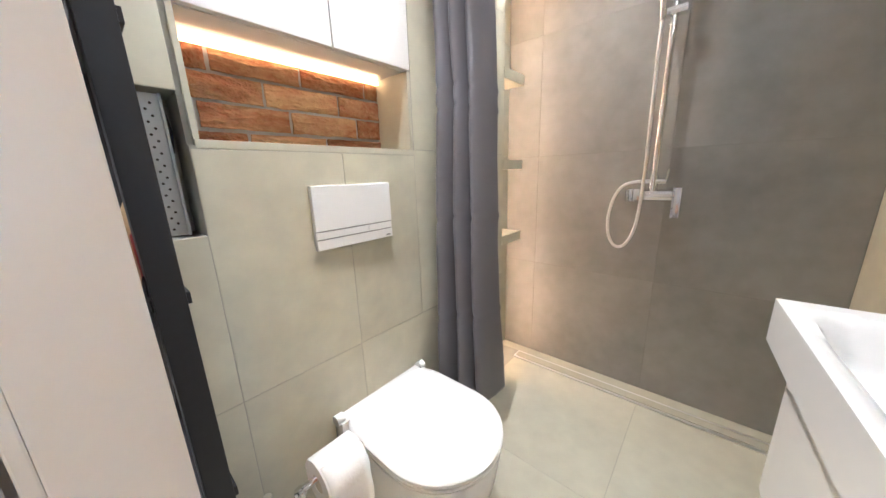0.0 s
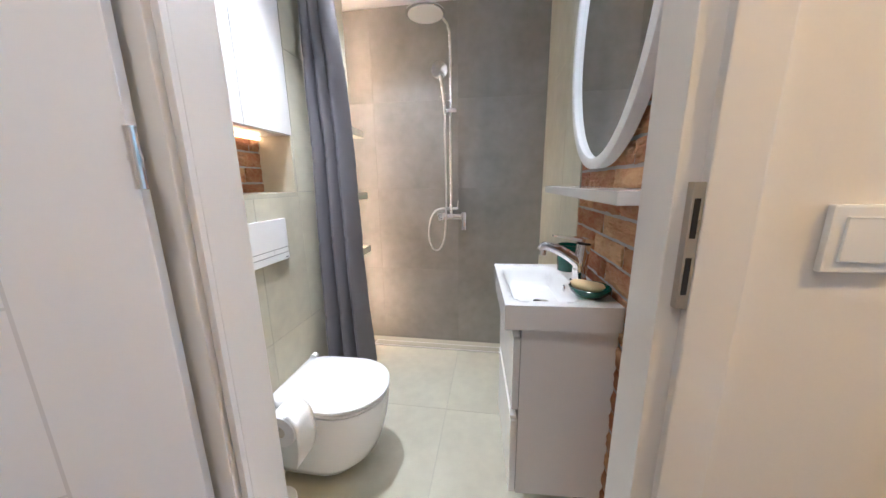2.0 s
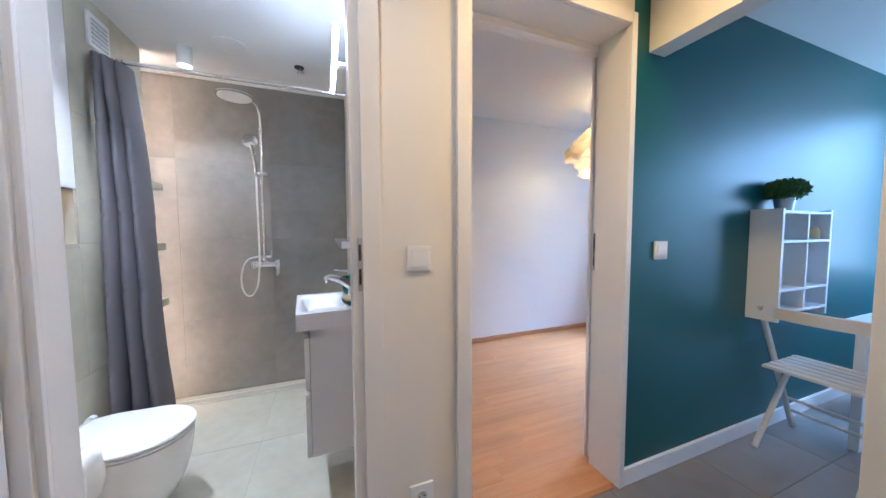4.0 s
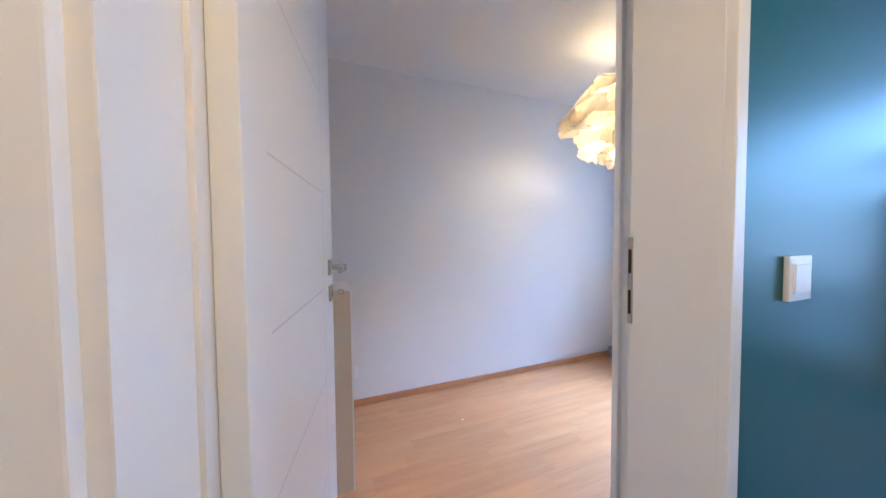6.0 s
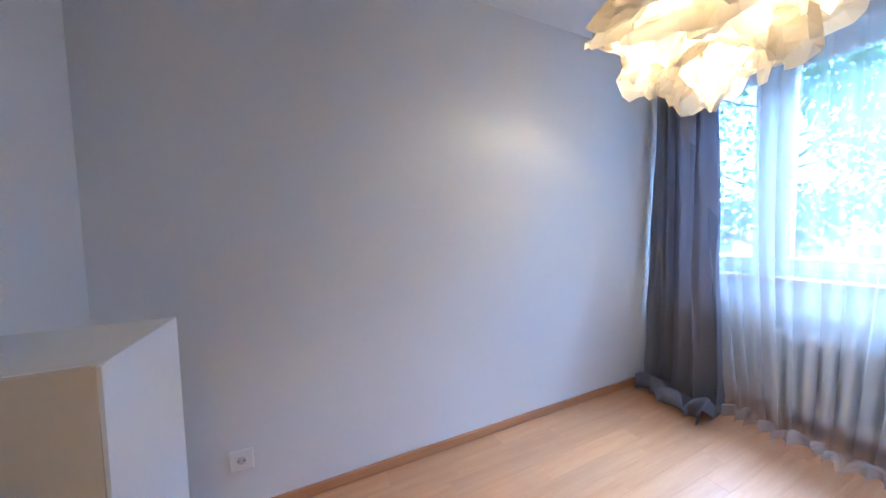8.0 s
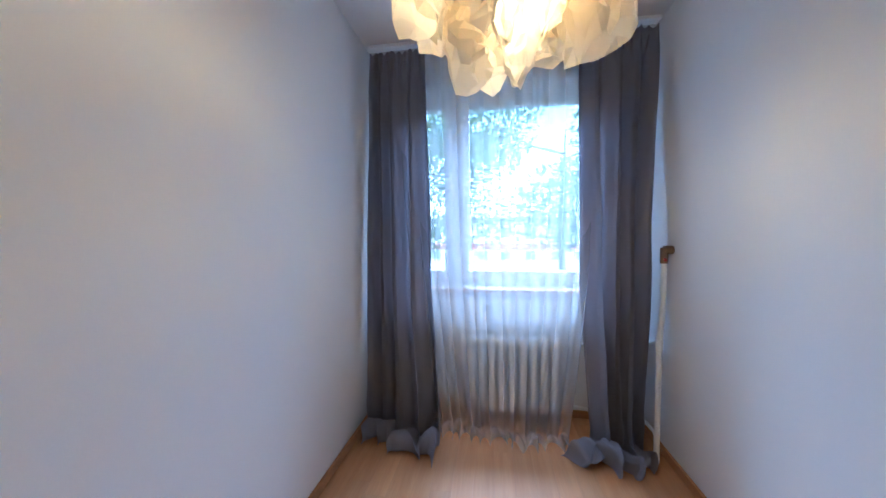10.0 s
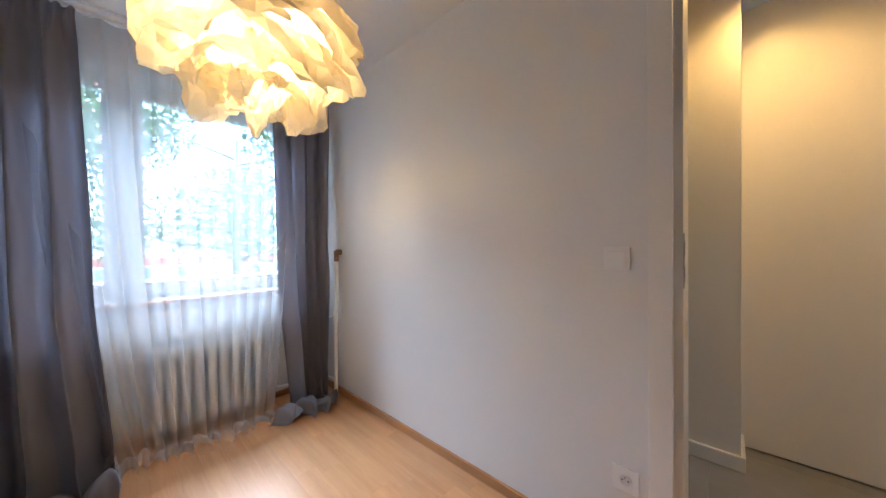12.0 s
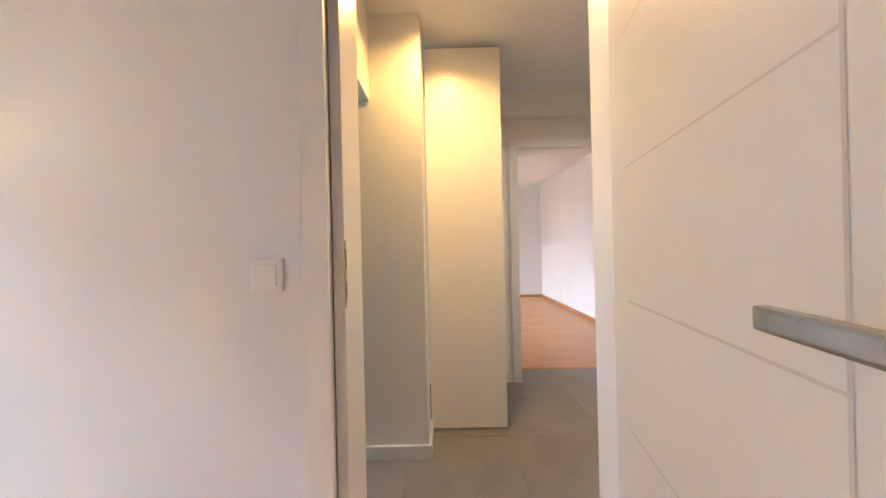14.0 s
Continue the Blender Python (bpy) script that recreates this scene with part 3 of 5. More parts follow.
lin = thing("niche_lining", (-0.08, -0.9, 1.132), "cream lined niche with a tiled ledge above the toilet", "niche")
part("ledge", box((-0.17, 0.0, -1.172, -0.600, 1.126, 1.143), bevel=0.002), M_TILE, lin)
part("side", box((-0.165, -0.003, -0.612, -0.600, 1.1435, 1.372)), M_TILE, lin)
part("side", box((-0.165, -0.003, -1.173, -1.163, 1.1435, 1.372)), M_TILE, lin)
part("led_strip", box((-0.150, -0.138, -1.16, -0.615, 1.358, 1.368)), M_LED_WARM, lin, "glowing warm light strip")

fl = thing("flush_plate", (0, -0.846, 0.96), "white dual flush plate on the tiled wall", "flush plate")
part("plate", box((0.0, 0.012, -0.968, -0.724, 0.882, 1.045), bevel=0.002), M_PLASTIC, fl)
part("button", box((0.010, 0.0135, -0.966, -0.812, 0.911, 0.929), bevel=0.001), M_PLASTIC, fl)
part("button", box((0.010, 0.0135, -0.809, -0.726, 0.911, 0.929), bevel=0.001), M_PLASTIC, fl)
part("cover_sheet", box((0.010, 0.0140, -0.9675, -0.7245, 0.932, 1.0445), bevel=0.0015), M_PLASTIC, fl)
part("lower_sheet", box((0.010, 0.0140, -0.9675, -0.7245, 0.8825, 0.908), bevel=0.0015), M_PLASTIC, fl)
# grey strips put shade between the buttons and the white sheets
part("gap", box((0.0118, 0.0124, -0.966, -0.726, 0.9082, 0.9108), (0.0118, 0.0124, -0.966, -0.726, 0.9292, 0.9318)), M_GAP_SHADE, fl)
part("maker_mark", box((0.0138, 0.0143, -0.748, -0.733, 0.889, 0.892)), M_BLACK, fl)


def d_outline(length, half, x0, z, n=36, square=0.55):
    pts = []
    for k in range(n):
        a = 2 * math.pi * k / n
        c, s = math.cos(a), math.sin(a)
        if c >= 0:
            x, y = x0 + (length - half) + half * c, half * s
        else:
            e = 0.28
            x = x0 + (length - half) - (length - half) * abs(c) ** e
            y = half * (1 if s >= 0 else -1) * min(1, abs(s) ** 0.35)
        pts.append((x, y, z))
    return pts


wc = thing("toilet", (0, -0.80, 0), "white wall-hung toilet with a closed soft-edge lid", "toilet")
TY = -0.81
shift_y = lambda ring: [(x, y + TY, z) for x, y, z in ring]
part("bowl", loft([shift_y(d_outline(L, h, 0.001, z)) for L, h, z in ((0.22, 0.085, 0.060), (0.29, 0.12, 0.063), (0.335, 0.143, 0.078), (0.37, 0.156, 0.115), (0.395, 0.163, 0.17), (0.415, 0.168, 0.25), (0.427, 0.171, 0.33), (0.428, 0.171, 0.357))]), M_CERAMIC, wc, smooth=True)
part("seat", loft([shift_y(d_outline(L, h, 0.03, z)) for L, h, z in ((0.396, 0.166, 0.360), (0.402, 0.171, 0.363), (0.402, 0.171, 0.371), (0.396, 0.166, 0.373))]), M_PLASTIC, wc, smooth=True)
part("lid", loft([shift_y(d_outline(L, h, 0.03, z)) for L, h, z in ((0.398, 0.168, 0.3755), (0.405, 0.174, 0.379), (0.405, 0.174, 0.387), (0.396, 0.166, 0.395), (0.36, 0.14, 0.398))]), M_PLASTIC, wc, smooth=True)
for dy in (-0.165, 0.165):
    part("hinge_cover", rod((0.02, TY + dy - 0.012, 0.385), (0.02, TY + dy + 0.012, 0.385), 0.016), M_PLASTIC, wc, smooth=True)
part("wall_pad", box((0.0, 0.045, TY - 0.172, TY + 0.172, 0.20, 0.384), bevel=0.012), M_CERAMIC, wc, smooth=True)

SX, SY = 0.19, -1.16
st = thing("paper_stand", (SX, SY, 0), "chrome floor stand with a toilet roll and spare rolls", "paper stand")
part("foot", turned([(0.001, 0), (0.075, 0), (0.075, 0.008), (0.02, 0.014), (0.001, 0.014)], (SX, SY, 0)), M_CHROME, st, smooth=True)
part("pole", rod((SX, SY, 0.012), (SX, SY, 0.432), 0.009), M_CHROME, st, smooth=True)
part("pole_cap", turned([(0.001, 0), (0.011, 0), (0.013, 0.006), (0.011, 0.014), (0.001, 0.018)], (SX, SY, 0.43), 18), M_CHROME, st, smooth=True)
part("arm", tube([(SX, SY, 0.438), (SX + 0.002, SY + 0.010, 0.443), (SX + 0.006, SY + 0.028, 0.447), (SX + 0.008, SY + 0.06, 0.447), (SX + 0.008, SY + 0.145, 0.447)], 0.0075), M_CHROME, st, smooth=True)


def roll(a, b, name="toilet_roll", label="soft white toilet roll", extra=None):
    a, b = Vector(a), Vector(b)
    h = (b - a).length
    rings = []
    seg = 28
    for r, z in ((0.021, 0), (0.052, 0), (0.054, 0.004), (0.054, h - 0.004), (0.052, h), (0.021, h), (0.021, 0)):
        rings.append([(r * math.cos(2 * math.pi * k / seg), r * math.sin(2 * math.pi * k / seg), z) for k in range(seg)])
    bm = loft(rings, caps=False)
    t = thing(name, a, label, "toilet roll", "toilet rolls")
    body = part("tissue", bm, M_TISSUE, None, smooth=True)
    m = Matrix.Translation(a) @ (b - a).to_track_quat("Z", "Y").to_matrix().to_4x4()
    body.matrix_world = m
    body.parent = t
    body.matrix_parent_inverse = t.matrix_world.inverted()
    return t


RX, RY, RZ = 0.198, -1.128, 0.434
tr = roll((RX, RY, RZ), (RX, RY + 0.098, RZ), label="toilet roll on the stand with a hanging sheet")


def tail_sheet(u, v):
    """The loose end: over the top of the roll, down its front and hanging free with a curl."""
    y = RY + 0.003 + 0.092 * u
    a = math.radians(70 - 75 * min(1, v / 0.4))
    x, z = RX + 0.0555 * math.cos(a), RZ + 0.0555 * math.sin(a)
    if v > 0.4:
        k = (v - 0.4) / 0.6
        z -= 0.125 * k
        x += -0.012 * k + 0.012 * math.sin(3 * k) * (0.5 + 0.5 * u)
    return (x, y, z)


thicken(smoothed(part("loose_sheet", sheet(tail_sheet, 6, 22), M_TISSUE, tr)), 0.0012)
part("core", rod((RX, RY + 0.001, RZ), (RX, RY + 0.097, RZ), 0.0205, seg=24), M_CREAM_BOARD, tr, "brown card core", smooth=True)
roll((SX, SY, 0.016), (SX, SY, 0.114), label="spare toilet roll threaded on the stand's pole")
roll((SX, SY, 0.116), (SX, SY, 0.212), label="spare toilet roll threaded on the stand's pole")

br = thing("toilet_brush", (0.11, -1.20, 0), "toilet brush in a black cup with a steel handle", "toilet brush")
part("cup", turned([(0.001, 0), (0.045, 0), (0.048, 0.09), (0.040, 0.10), (0.001, 0.10)], (0.11, -1.20, 0)), M_BLACK, br, smooth=True)
part("handle", rod((0.11, -1.20, 0.09), (0.11, -1.20, 0.40), 0.009), M_STEEL, br, smooth=True)

# vanity unit
van = thing("vanity_cabinet", (1.0, -0.88, 0.262), "white wall-hung two-drawer vanity cabinet", "cabinet")
part("body", box((0.888, 1.132, -1.080, -0.712, 0.272, 0.805), bevel=0.002), M_GLOSS, van)
for z0, z1 in ((0.275, 0.520), (0.555, 0.770)):
    part("drawer_front", box((0.868, 0.887, -1.080, -0.712, z0, z1), bevel=0.004), M_GLOSS, van)
    part("grip_rail", box((0.866, 0.884, -1.078, -0.714, z1 + 0.004, z1 + 0.016), bevel=0.003), M_GLOSS, van)
sink = thing("washbasin", (1.0, -0.9, 0.797), "white cast washbasin with a shallow sloping bowl", "washbasin")
X0, X1, Y0, Y1, Z0, Z1 = 0.841, 1.126, -1.103, -0.698, 0.806, 0.872


def basin():
    bm = bmesh.new()
    n = 24
    def top(u, v):
        x, y = X0 + (X1 - X0) * u, Y0 + (Y1 - Y0) * v
        a, b = (u - 0.40) / 0.34, (v - 0.50) / 0.42
        r = (abs(a) ** 6 + abs(b) ** 6) ** (1 / 6)
        k = max(0.0, min(1.0, (1.0 - r) / 0.30))
        k = k * k * (3 - 2 * k)
        return (x, y, Z1 - 0.055 * k)
    g = [[bm.verts.new(top(i / n, j / n)) for j in range(n + 1)] for i in range(n + 1)]
    for i in range(n):
        for j in range(n):
            bm.faces.new((g[i][j], g[i + 1][j], g[i + 1][j + 1], g[i][j + 1]))
    edge = [g[i][0] for i in range(n)] + [g[n][j] for j in range(n)] + [g[i][n] for i in range(n, 0, -1)] + [g[0][j] for j in range(n, 0, -1)]
    low = [bm.verts.new((v.co.x, v.co.y, Z0)) for v in edge]
    m = len(edge)
    for k in range(m):
        bm.faces.new((edge[k], edge[(k + 1) % m], low[(k + 1) % m], low[k]))
    bm.faces.new(low)
    return bm


part("bowl", basin(), M_CERAMIC, sink, smooth=True)
part("drain", turned([(0.001, 0), (0.021, 0), (0.023, 0.004), (0.001, 0.006)], (0.963, -0.95, 0.8195), 24), M_CHROME, sink, smooth=True)
part("overflow", turned([(0.001, 0), (0.011, 0), (0.011, 0.004), (0.001, 0.004)], (1.036, -0.905, 0.85), 16, "X"), M_CHROME, sink)
tap = thing("basin_mixer", (1.10, -0.90, 0.875), "chrome single-lever basin mixer tap", "tap")
def spout(k):
    """The swan line of the spout, from the base (0) to the mouth (1)."""
    if k < 0.35:
        q = k / 0.35
        return Vector((1.083 - 0.004 * q, -0.90, 0.872 + 0.055 * q))
    q = (k - 0.35) / 0.65
    return Vector((1.079 - 0.115 * math.sin(q * math.pi / 2) ** 1.25, -0.90, 0.927 + 0.056 * math.sin(min(1, q * 1.35) * math.pi / 2) - 0.012 * max(0, q - 0.74) / 0.26))


ks = [i / 18 for i in range(19)]
part("body", tube([spout(k) for k in ks], [0.0225 - 0.0115 * k ** 0.8 for k in ks], 20), M_CHROME, tap, smooth=True)
part("base_ring", turned([(0.001, 0), (0.027, 0), (0.027, 0.004), (0.023, 0.007), (0.001, 0.007)], (1.083, -0.90, 0.872), 28), M_CHROME, tap, smooth=True)
part("spout_nozzle", rod((0.971, -0.90, 0.970), (0.969, -0.90, 0.956), 0.0105), M_CHROME, tap, smooth=True)
part("cartridge", rod((1.083, -0.90, 0.925), (1.089, -0.90, 0.988), 0.0195, 0.0205), M_CHROME, tap, smooth=True)
# near-black ring painted for the shaded gap below the lever
part("dark_collar", rod((1.089, -0.90, 0.988), (1.0895, -0.90, 0.994), 0.019), M_DARK, tap)
part("lever", loft([[(x, -0.90 + w * c, z + t * d) for c, d in ((-1, -1), (1, -1), (1.0, 1), (-1.0, 1))] for x, w, z, t in ((1.112, 0.016, 0.998, 0.004), (1.103, 0.020, 1.000, 0.006), (1.075, 0.019, 1.003, 0.005), (1.04, 0.013, 1.009, 0.004), (1.008, 0.011, 1.014, 0.003), (0.998, 0.009, 1.014, 0.002))]), M_CHROME, tap, smooth=True)
dish = thing("soap_dish", (1.072, -1.018, 0.872), "dark green glass soap dish", "soap dish")
part("bowl", turned([(0.001, 0), (0.036, 0), (0.040, 0.004), (0.050, 0.014), (0.053, 0.024), (0.0515, 0.026), (0.047, 0.019), (0.036, 0.011), (0.001, 0.009)], (1.072, -1.018, 0.8722), 44), M_GREEN, dish, smooth=True)
bar = []
for i in range(15):
    q = -1 + 2 * i / 14
    w = (1 - abs(q) ** 2.6) ** 0.5 + 0.02
    bar.append([(0.044 * q, 0.024 * w * math.cos(a), 0.013 * w * math.sin(a) + 0.005 * q * q) for a in [2 * math.pi * k / 18 for k in range(18)]])
sp = part("soap", loft(bar), M_SOAP, None, smooth=True)
sp.matrix_world = pose(1.066, -1.016, 0.897, 3, 2, -28)
tagged(sp, "worn pale yellow bar of soap in the dish", "soap")
cup = thing("tumbler", (1.10, -0.76, 0.875), "dark green glass toothbrush tumbler", "tumbler")
part("glass", turned([(0.001, 0), (0.032, 0), (0.036, 0.09), (0.033, 0.09), (0.030, 0.008), (0.001, 0.008)], (1.085, -0.77, 0.8722)), M_GREEN, cup, smooth=True)

# the vanity and what stands on it is turned a little from the wall
ASKEW = Matrix.Translation((0.841, -0.70, 0)) @ pose(0, 0, 0, 0, 0, 3.5) @ Matrix.Translation((-0.841, 0.70, 0))
for ob in (van, sink, tap, dish, sp, cup):
    ob.matrix_world = ASKEW @ ob.matrix_world

shelf = tagged(part("wall_shelf", box((1.03, 1.149, -1.29, -0.575, 1.132, 1.156), bevel=0.002), M_GLOSS), "narrow white wall shelf under the mirror", "shelf")

mir = thing("oval_mirror", (1.14, -0.86, 1.60), "oval mirror with a white rim on the brick wall", "mirror")
MC, MA, MB = (-0.865, 1.60), 0.30, 0.37


def oval(x, k, n=64):
    return [(x, MC[0] + (MA + k) * math.cos(2 * math.pi * i / n), MC[1] + (MB + k) * math.sin(2 * math.pi * i / n)) for i in range(n)]


part("glass", loft([oval(1.128, -0.004), oval(1.124, -0.004)]), M_MIRROR, mir)
part("rim", loft([oval(1.142, -0.006), oval(1.142, 0.022), oval(1.112, 0.024), oval(1.109, 0.018), oval(1.109, -0.002), oval(1.112, -0.006), oval(1.142, -0.006)], caps=False), M_PLASTIC, mir, "white plastic rim", smooth=True)
ml = thing("mirror_lamp", (1.10, -0.87, 2.0), "white lamp with two bright bars above the mirror", "wall lamp")
part("bar", box((1.025, 1.045, -1.17, -0.60, 1.925, 1.945), bevel=0.002), M_LED_WHITE, ml, "lit white light bar")
part("arm", box((1.046, 1.149, -0.90, -0.87, 1.93, 1.945), bevel=0.002), M_PLASTIC, ml)
part("back_plate", box((1.135, 1.149, -0.93, -0.84, 2.0, 2.05), bevel=0.002), M_PLASTIC, ml)
hook = thing("wall_valve", (1.14, -1.20, 0.86), "white plastic shut-off knob on the bricks", "valve")
part("stem", rod((1.149, -1.20, 0.95), (1.125, -1.20, 0.95), 0.006), M_PLASTIC, hook)
part("knob", rod((1.128, -1.20, 0.95), (1.112, -1.20, 0.95), 0.011), M_PLASTIC, hook, smooth=True)

# shower
sh = thing("shower_column", (0.56, 0.28, 0.95), "chrome thermostatic shower column with rain head and hose", "shower")
body = part("mixer_body", rod((0.485, 0.215, 0.95), (0.645, 0.215, 0.95), 0.024), M_CHROME, sh, smooth=True)
for x in (0.50, 0.62):
    part("wall_union", rod((x, 0.285, 0.95), (x, 0.215, 0.95), 0.026, 0.019), M_CHROME, body, smooth=True)
part("end_block", box((0.468, 0.520, 0.186, 0.240, 0.925, 0.978), bevel=0.006), M_CHROME, body, smooth=True)
part("lever", box((0.630, 0.662, 0.172, 0.206, 0.865, 0.985), bevel=0.008), M_CHROME, body, smooth=True)
part("diverter", rod((0.56, 0.215, 0.965), (0.56, 0.215, 1.03), 0.016), M_CHROME, body, smooth=True)
part("diverter_arm", rod((0.515, 0.213, 1.006), (0.605, 0.213, 1.006), 0.012), M_CHROME, body, smooth=True)
part("diverter_lever", tube([(0.60, 0.21, 1.006), (0.606, 0.205, 1.03), (0.608, 0.203, 1.055)], 0.005, 8), M_CHROME, body, smooth=True)
part("riser", tube([(0.56, 0.215, 0.96), (0.56, 0.215, 1.2), (0.56, 0.215, 1.98), (0.557, 0.205, 2.05), (0.545, 0.17, 2.085), (0.50, 0.10, 2.10), (0.45, 0.03, 2.10)], 0.0115, 14), M_CHROME, sh, smooth=True)
part("rain_head", turned([(0.001, 0.02), (0.012, 0.02), (0.02, 0.012), (0.105, 0.006), (0.108, 0.0), (0.100, -0.004), (0.001, -0.005)], (0.45, 0.03, 2.075), 40), M_CHROME, sh, "flat round rain head", smooth=True)
part("spray_face", turned([(0.001, 0), (0.094, 0), (0.096, -0.003), (0.001, -0.004)], (0.45, 0.03, 2.0695), 40), M_PLASTIC, sh, "pale rubber nozzle face")
part("swivel", rod((0.45, 0.03, 2.085), (0.45, 0.03, 2.115), 0.012), M_CHROME, sh, smooth=True)
part("wall_bracket", rod((0.56, 0.285, 1.90), (0.56, 0.215, 1.90), 0.013), M_CHROME, sh, smooth=True)
part("slider", box((0.515, 0.60, 0.195, 0.235, 1.60, 1.625), bevel=0.006), M_CHROME, sh, smooth=True)
hs = part("hand_shower", tube([(0.527, 0.19, 1.585), (0.524, 0.185, 1.66), (0.515, 0.165, 1.76), (0.508, 0.15, 1.80)], [0.010, 0.012, 0.013, 0.016], 14), M_CHROME, sh, smooth=True)
hp = part("spray_head", turned([(0.001, 0.022), (0.03, 0.018), (0.047, 0.004), (0.047, -0.004), (0.001, -0.007)], (0, 0, 0), 28), M_CHROME, None, smooth=True)
hp.matrix_world = pose(0.505, 0.135, 1.825, -60, 0, 10)
hp.parent = hs
def flowing(points, n=6):
    """A smooth line through the points."""
    p = [Vector(q) for q in points]
    p = [p[0] * 2 - p[1]] + p + [p[-1] * 2 - p[-2]]
    out = []
    for i in range(1, len(p) - 2):
        for k in range(n):
            t = k / n
            out.append(0.5 * (2 * p[i] + (p[i + 1] - p[i - 1]) * t + (2 * p[i - 1] - 5 * p[i] + 4 * p[i + 1] - p[i + 2]) * t * t + (3 * p[i] - p[i - 1] - 3 * p[i + 1] + p[i + 2]) * t ** 3))
    return out + [p[-2]]


part("hose", tube(flowing([(0.527, 0.19, 1.585)] + [(0.527 + 0.004 * math.sin(z), 0.185, 1.5 - 0.55 * z) for z in (0.0, 0.4, 0.8)] + [(0.525, 0.175, 0.88), (0.512, 0.168, 0.79), (0.482, 0.165, 0.735), (0.445, 0.167, 0.735), (0.418, 0.175, 0.785), (0.412, 0.18, 0.86), (0.425, 0.19, 0.94), (0.455, 0.20, 0.99), (0.50, 0.208, 1.006), (0.52, 0.213, 1.006)]), 0.0062, 12), M_HOSE, sh, "ribbed chrome hose", smooth=True)

rodt = thing("shower_rail", (0.5, -0.42, 2.005), "straight chrome shower curtain rail", "curtain rail")
part("rail", rod((0.0, -0.41, 2.005), (1.15, -0.41, 2.005), 0.010), M_CHROME, rodt, smooth=True)
part("flange", rod((0.0, -0.41, 2.005), (0.012, -0.41, 2.005), 0.026), M_CHROME, rodt, smooth=True)
part("flange", rod((1.138, -0.41, 2.005), (1.15, -0.41, 2.005), 0.026), M_CHROME, rodt, smooth=True)


def shower_cloth(u, v):
    z = 1.995 - 1.80 * v
    spread = 0.085 + 0.115 * v + 0.012 * math.sin(5 * v)
    x = 0.014 + u * spread + 0.015 * v * (1 - u)
    base = -0.505 + u * 0.12 + 0.012 * math.sin(3 * v + 1)
    wander = 1.5 * noise.noise(Vector((u * 2.2, v * 0.9, 4.1)))
    ph = 2 * math.pi * 3.4 * u + 0.8 * math.sin(2.2 * v) + wander
    amp = 0.042 + 0.026 * v
    y = base + amp * (math.sin(ph) + 0.28 * math.sin(2 * ph + 0.8)) + 0.016 * noise.noise(Vector((u * 5, v * 4, 1.3))) + 0.005 * noise.noise(Vector((u * 16, v * 14, 7.3)))
    for crease in (0.165, 0.365, 0.40, 0.60, 0.80):
        y += 0.007 * math.exp(-((v - crease - 0.004 * math.sin(9 * u)) / 0.006) ** 2)
    return (max(0.006, x + 0.018 * math.sin(ph + 1.5)), y, z)


sc = tagged(thicken(smoothed(part("shower_curtain", sheet(shower_cloth, 150, 190), M_SHOWER_CLOTH)), 0.0015), "dark grey gathered shower curtain with fold creases", "curtain")
for k in range(5):
    t = thing("curtain_ring", (0.02 + 0.018 * k, -0.41, 2.005), "small chrome curtain ring on the shower rail", "curtain ring", "shower curtain rings")
    x = 0.02 + 0.018 * k
    part("ring", tube([(x, -0.41 + 0.017 * math.sin(a), 2.0 + 0.017 * math.cos(a)) for a in [2 * math.pi * j / 16 for j in range(17)]], 0.0018, 6), M_CHROME, t)

for i, z in enumerate((1.46, 1.075, 0.715)):
    s = tagged(part("niche_shelf", box((-0.13, 0.004, -0.038, 0.150, z, z + 0.045), bevel=0.002), M_TILE), "grey tiled slab shelf in the lit shower niche", "shelf", "shower niche shelves")
led = thing("niche_light", (-0.15, -0.03, 0.02), "warm vertical light strip hidden in the shower niche", "led strip")
part("strip", box((-0.148, -0.138, -0.030, -0.020, 0.02, 2.24)), M_LED_NICHE, led, "glowing warm light strip")
dr = thing("linear_drain", (0.5, 0.2, 0), "long steel linear drain along the shower wall", "drain")
part("channel", box((-0.02, 1.14, 0.150, 0.222, -0.006, 0.0045), bevel=0.001), M_HOSE, dr)
part("cover", box((-0.01, 1.13, 0.164, 0.208, 0.0045, 0.0075), bevel=0.001), M_FLOOR_TILE, dr)

bs = thing("ceiling_spot", (0.245, -0.13, 2.255), "white cylindrical ceiling spot with lit lens", "spot lamp", "bathroom spots")
part("cylinder", turned([(0.001, 0), (0.038, 0), (0.038, -0.10), (0.033, -0.104), (0.033, -0.098), (0.001, -0.098)], (0.245, -0.13, 2.255)), M_PLASTIC, bs, smooth=True)
part("lens", turned([(0.001, -0.1), (0.030, -0.1), (0.030, -0.102), (0.001, -0.102)], (0.245, -0.13, 2.255)), M_SPOT_GLOW, bs)
rs = thing("recessed_spot", (0.25, -0.86, 2.255), "small white recessed ceiling spot above the toilet", "spot lamp")
part("ring", turned([(0.030, 0), (0.045, 0), (0.045, -0.004), (0.030, -0.004), (0.030, 0)], (0.25, -0.86, 2.255), 28), M_PLASTIC, rs, smooth=True)
part("lens", turned([(0.001, 0), (0.030, 0), (0.030, -0.003), (0.001, -0.003)], (0.25, -0.86, 2.2545), 28), M_SPOT_GLOW, rs)
wire = thing("ceiling_wire_outlet", (0.85, -0.125, 2.255), "bare wire ends hanging from a ceiling hole", "wire")
part("hole", turned([(0.001, 0), (0.03, 0), (0.03, -0.004), (0.001, -0.004)], (0.85, -0.125, 2.255)), M_DARK, wire)
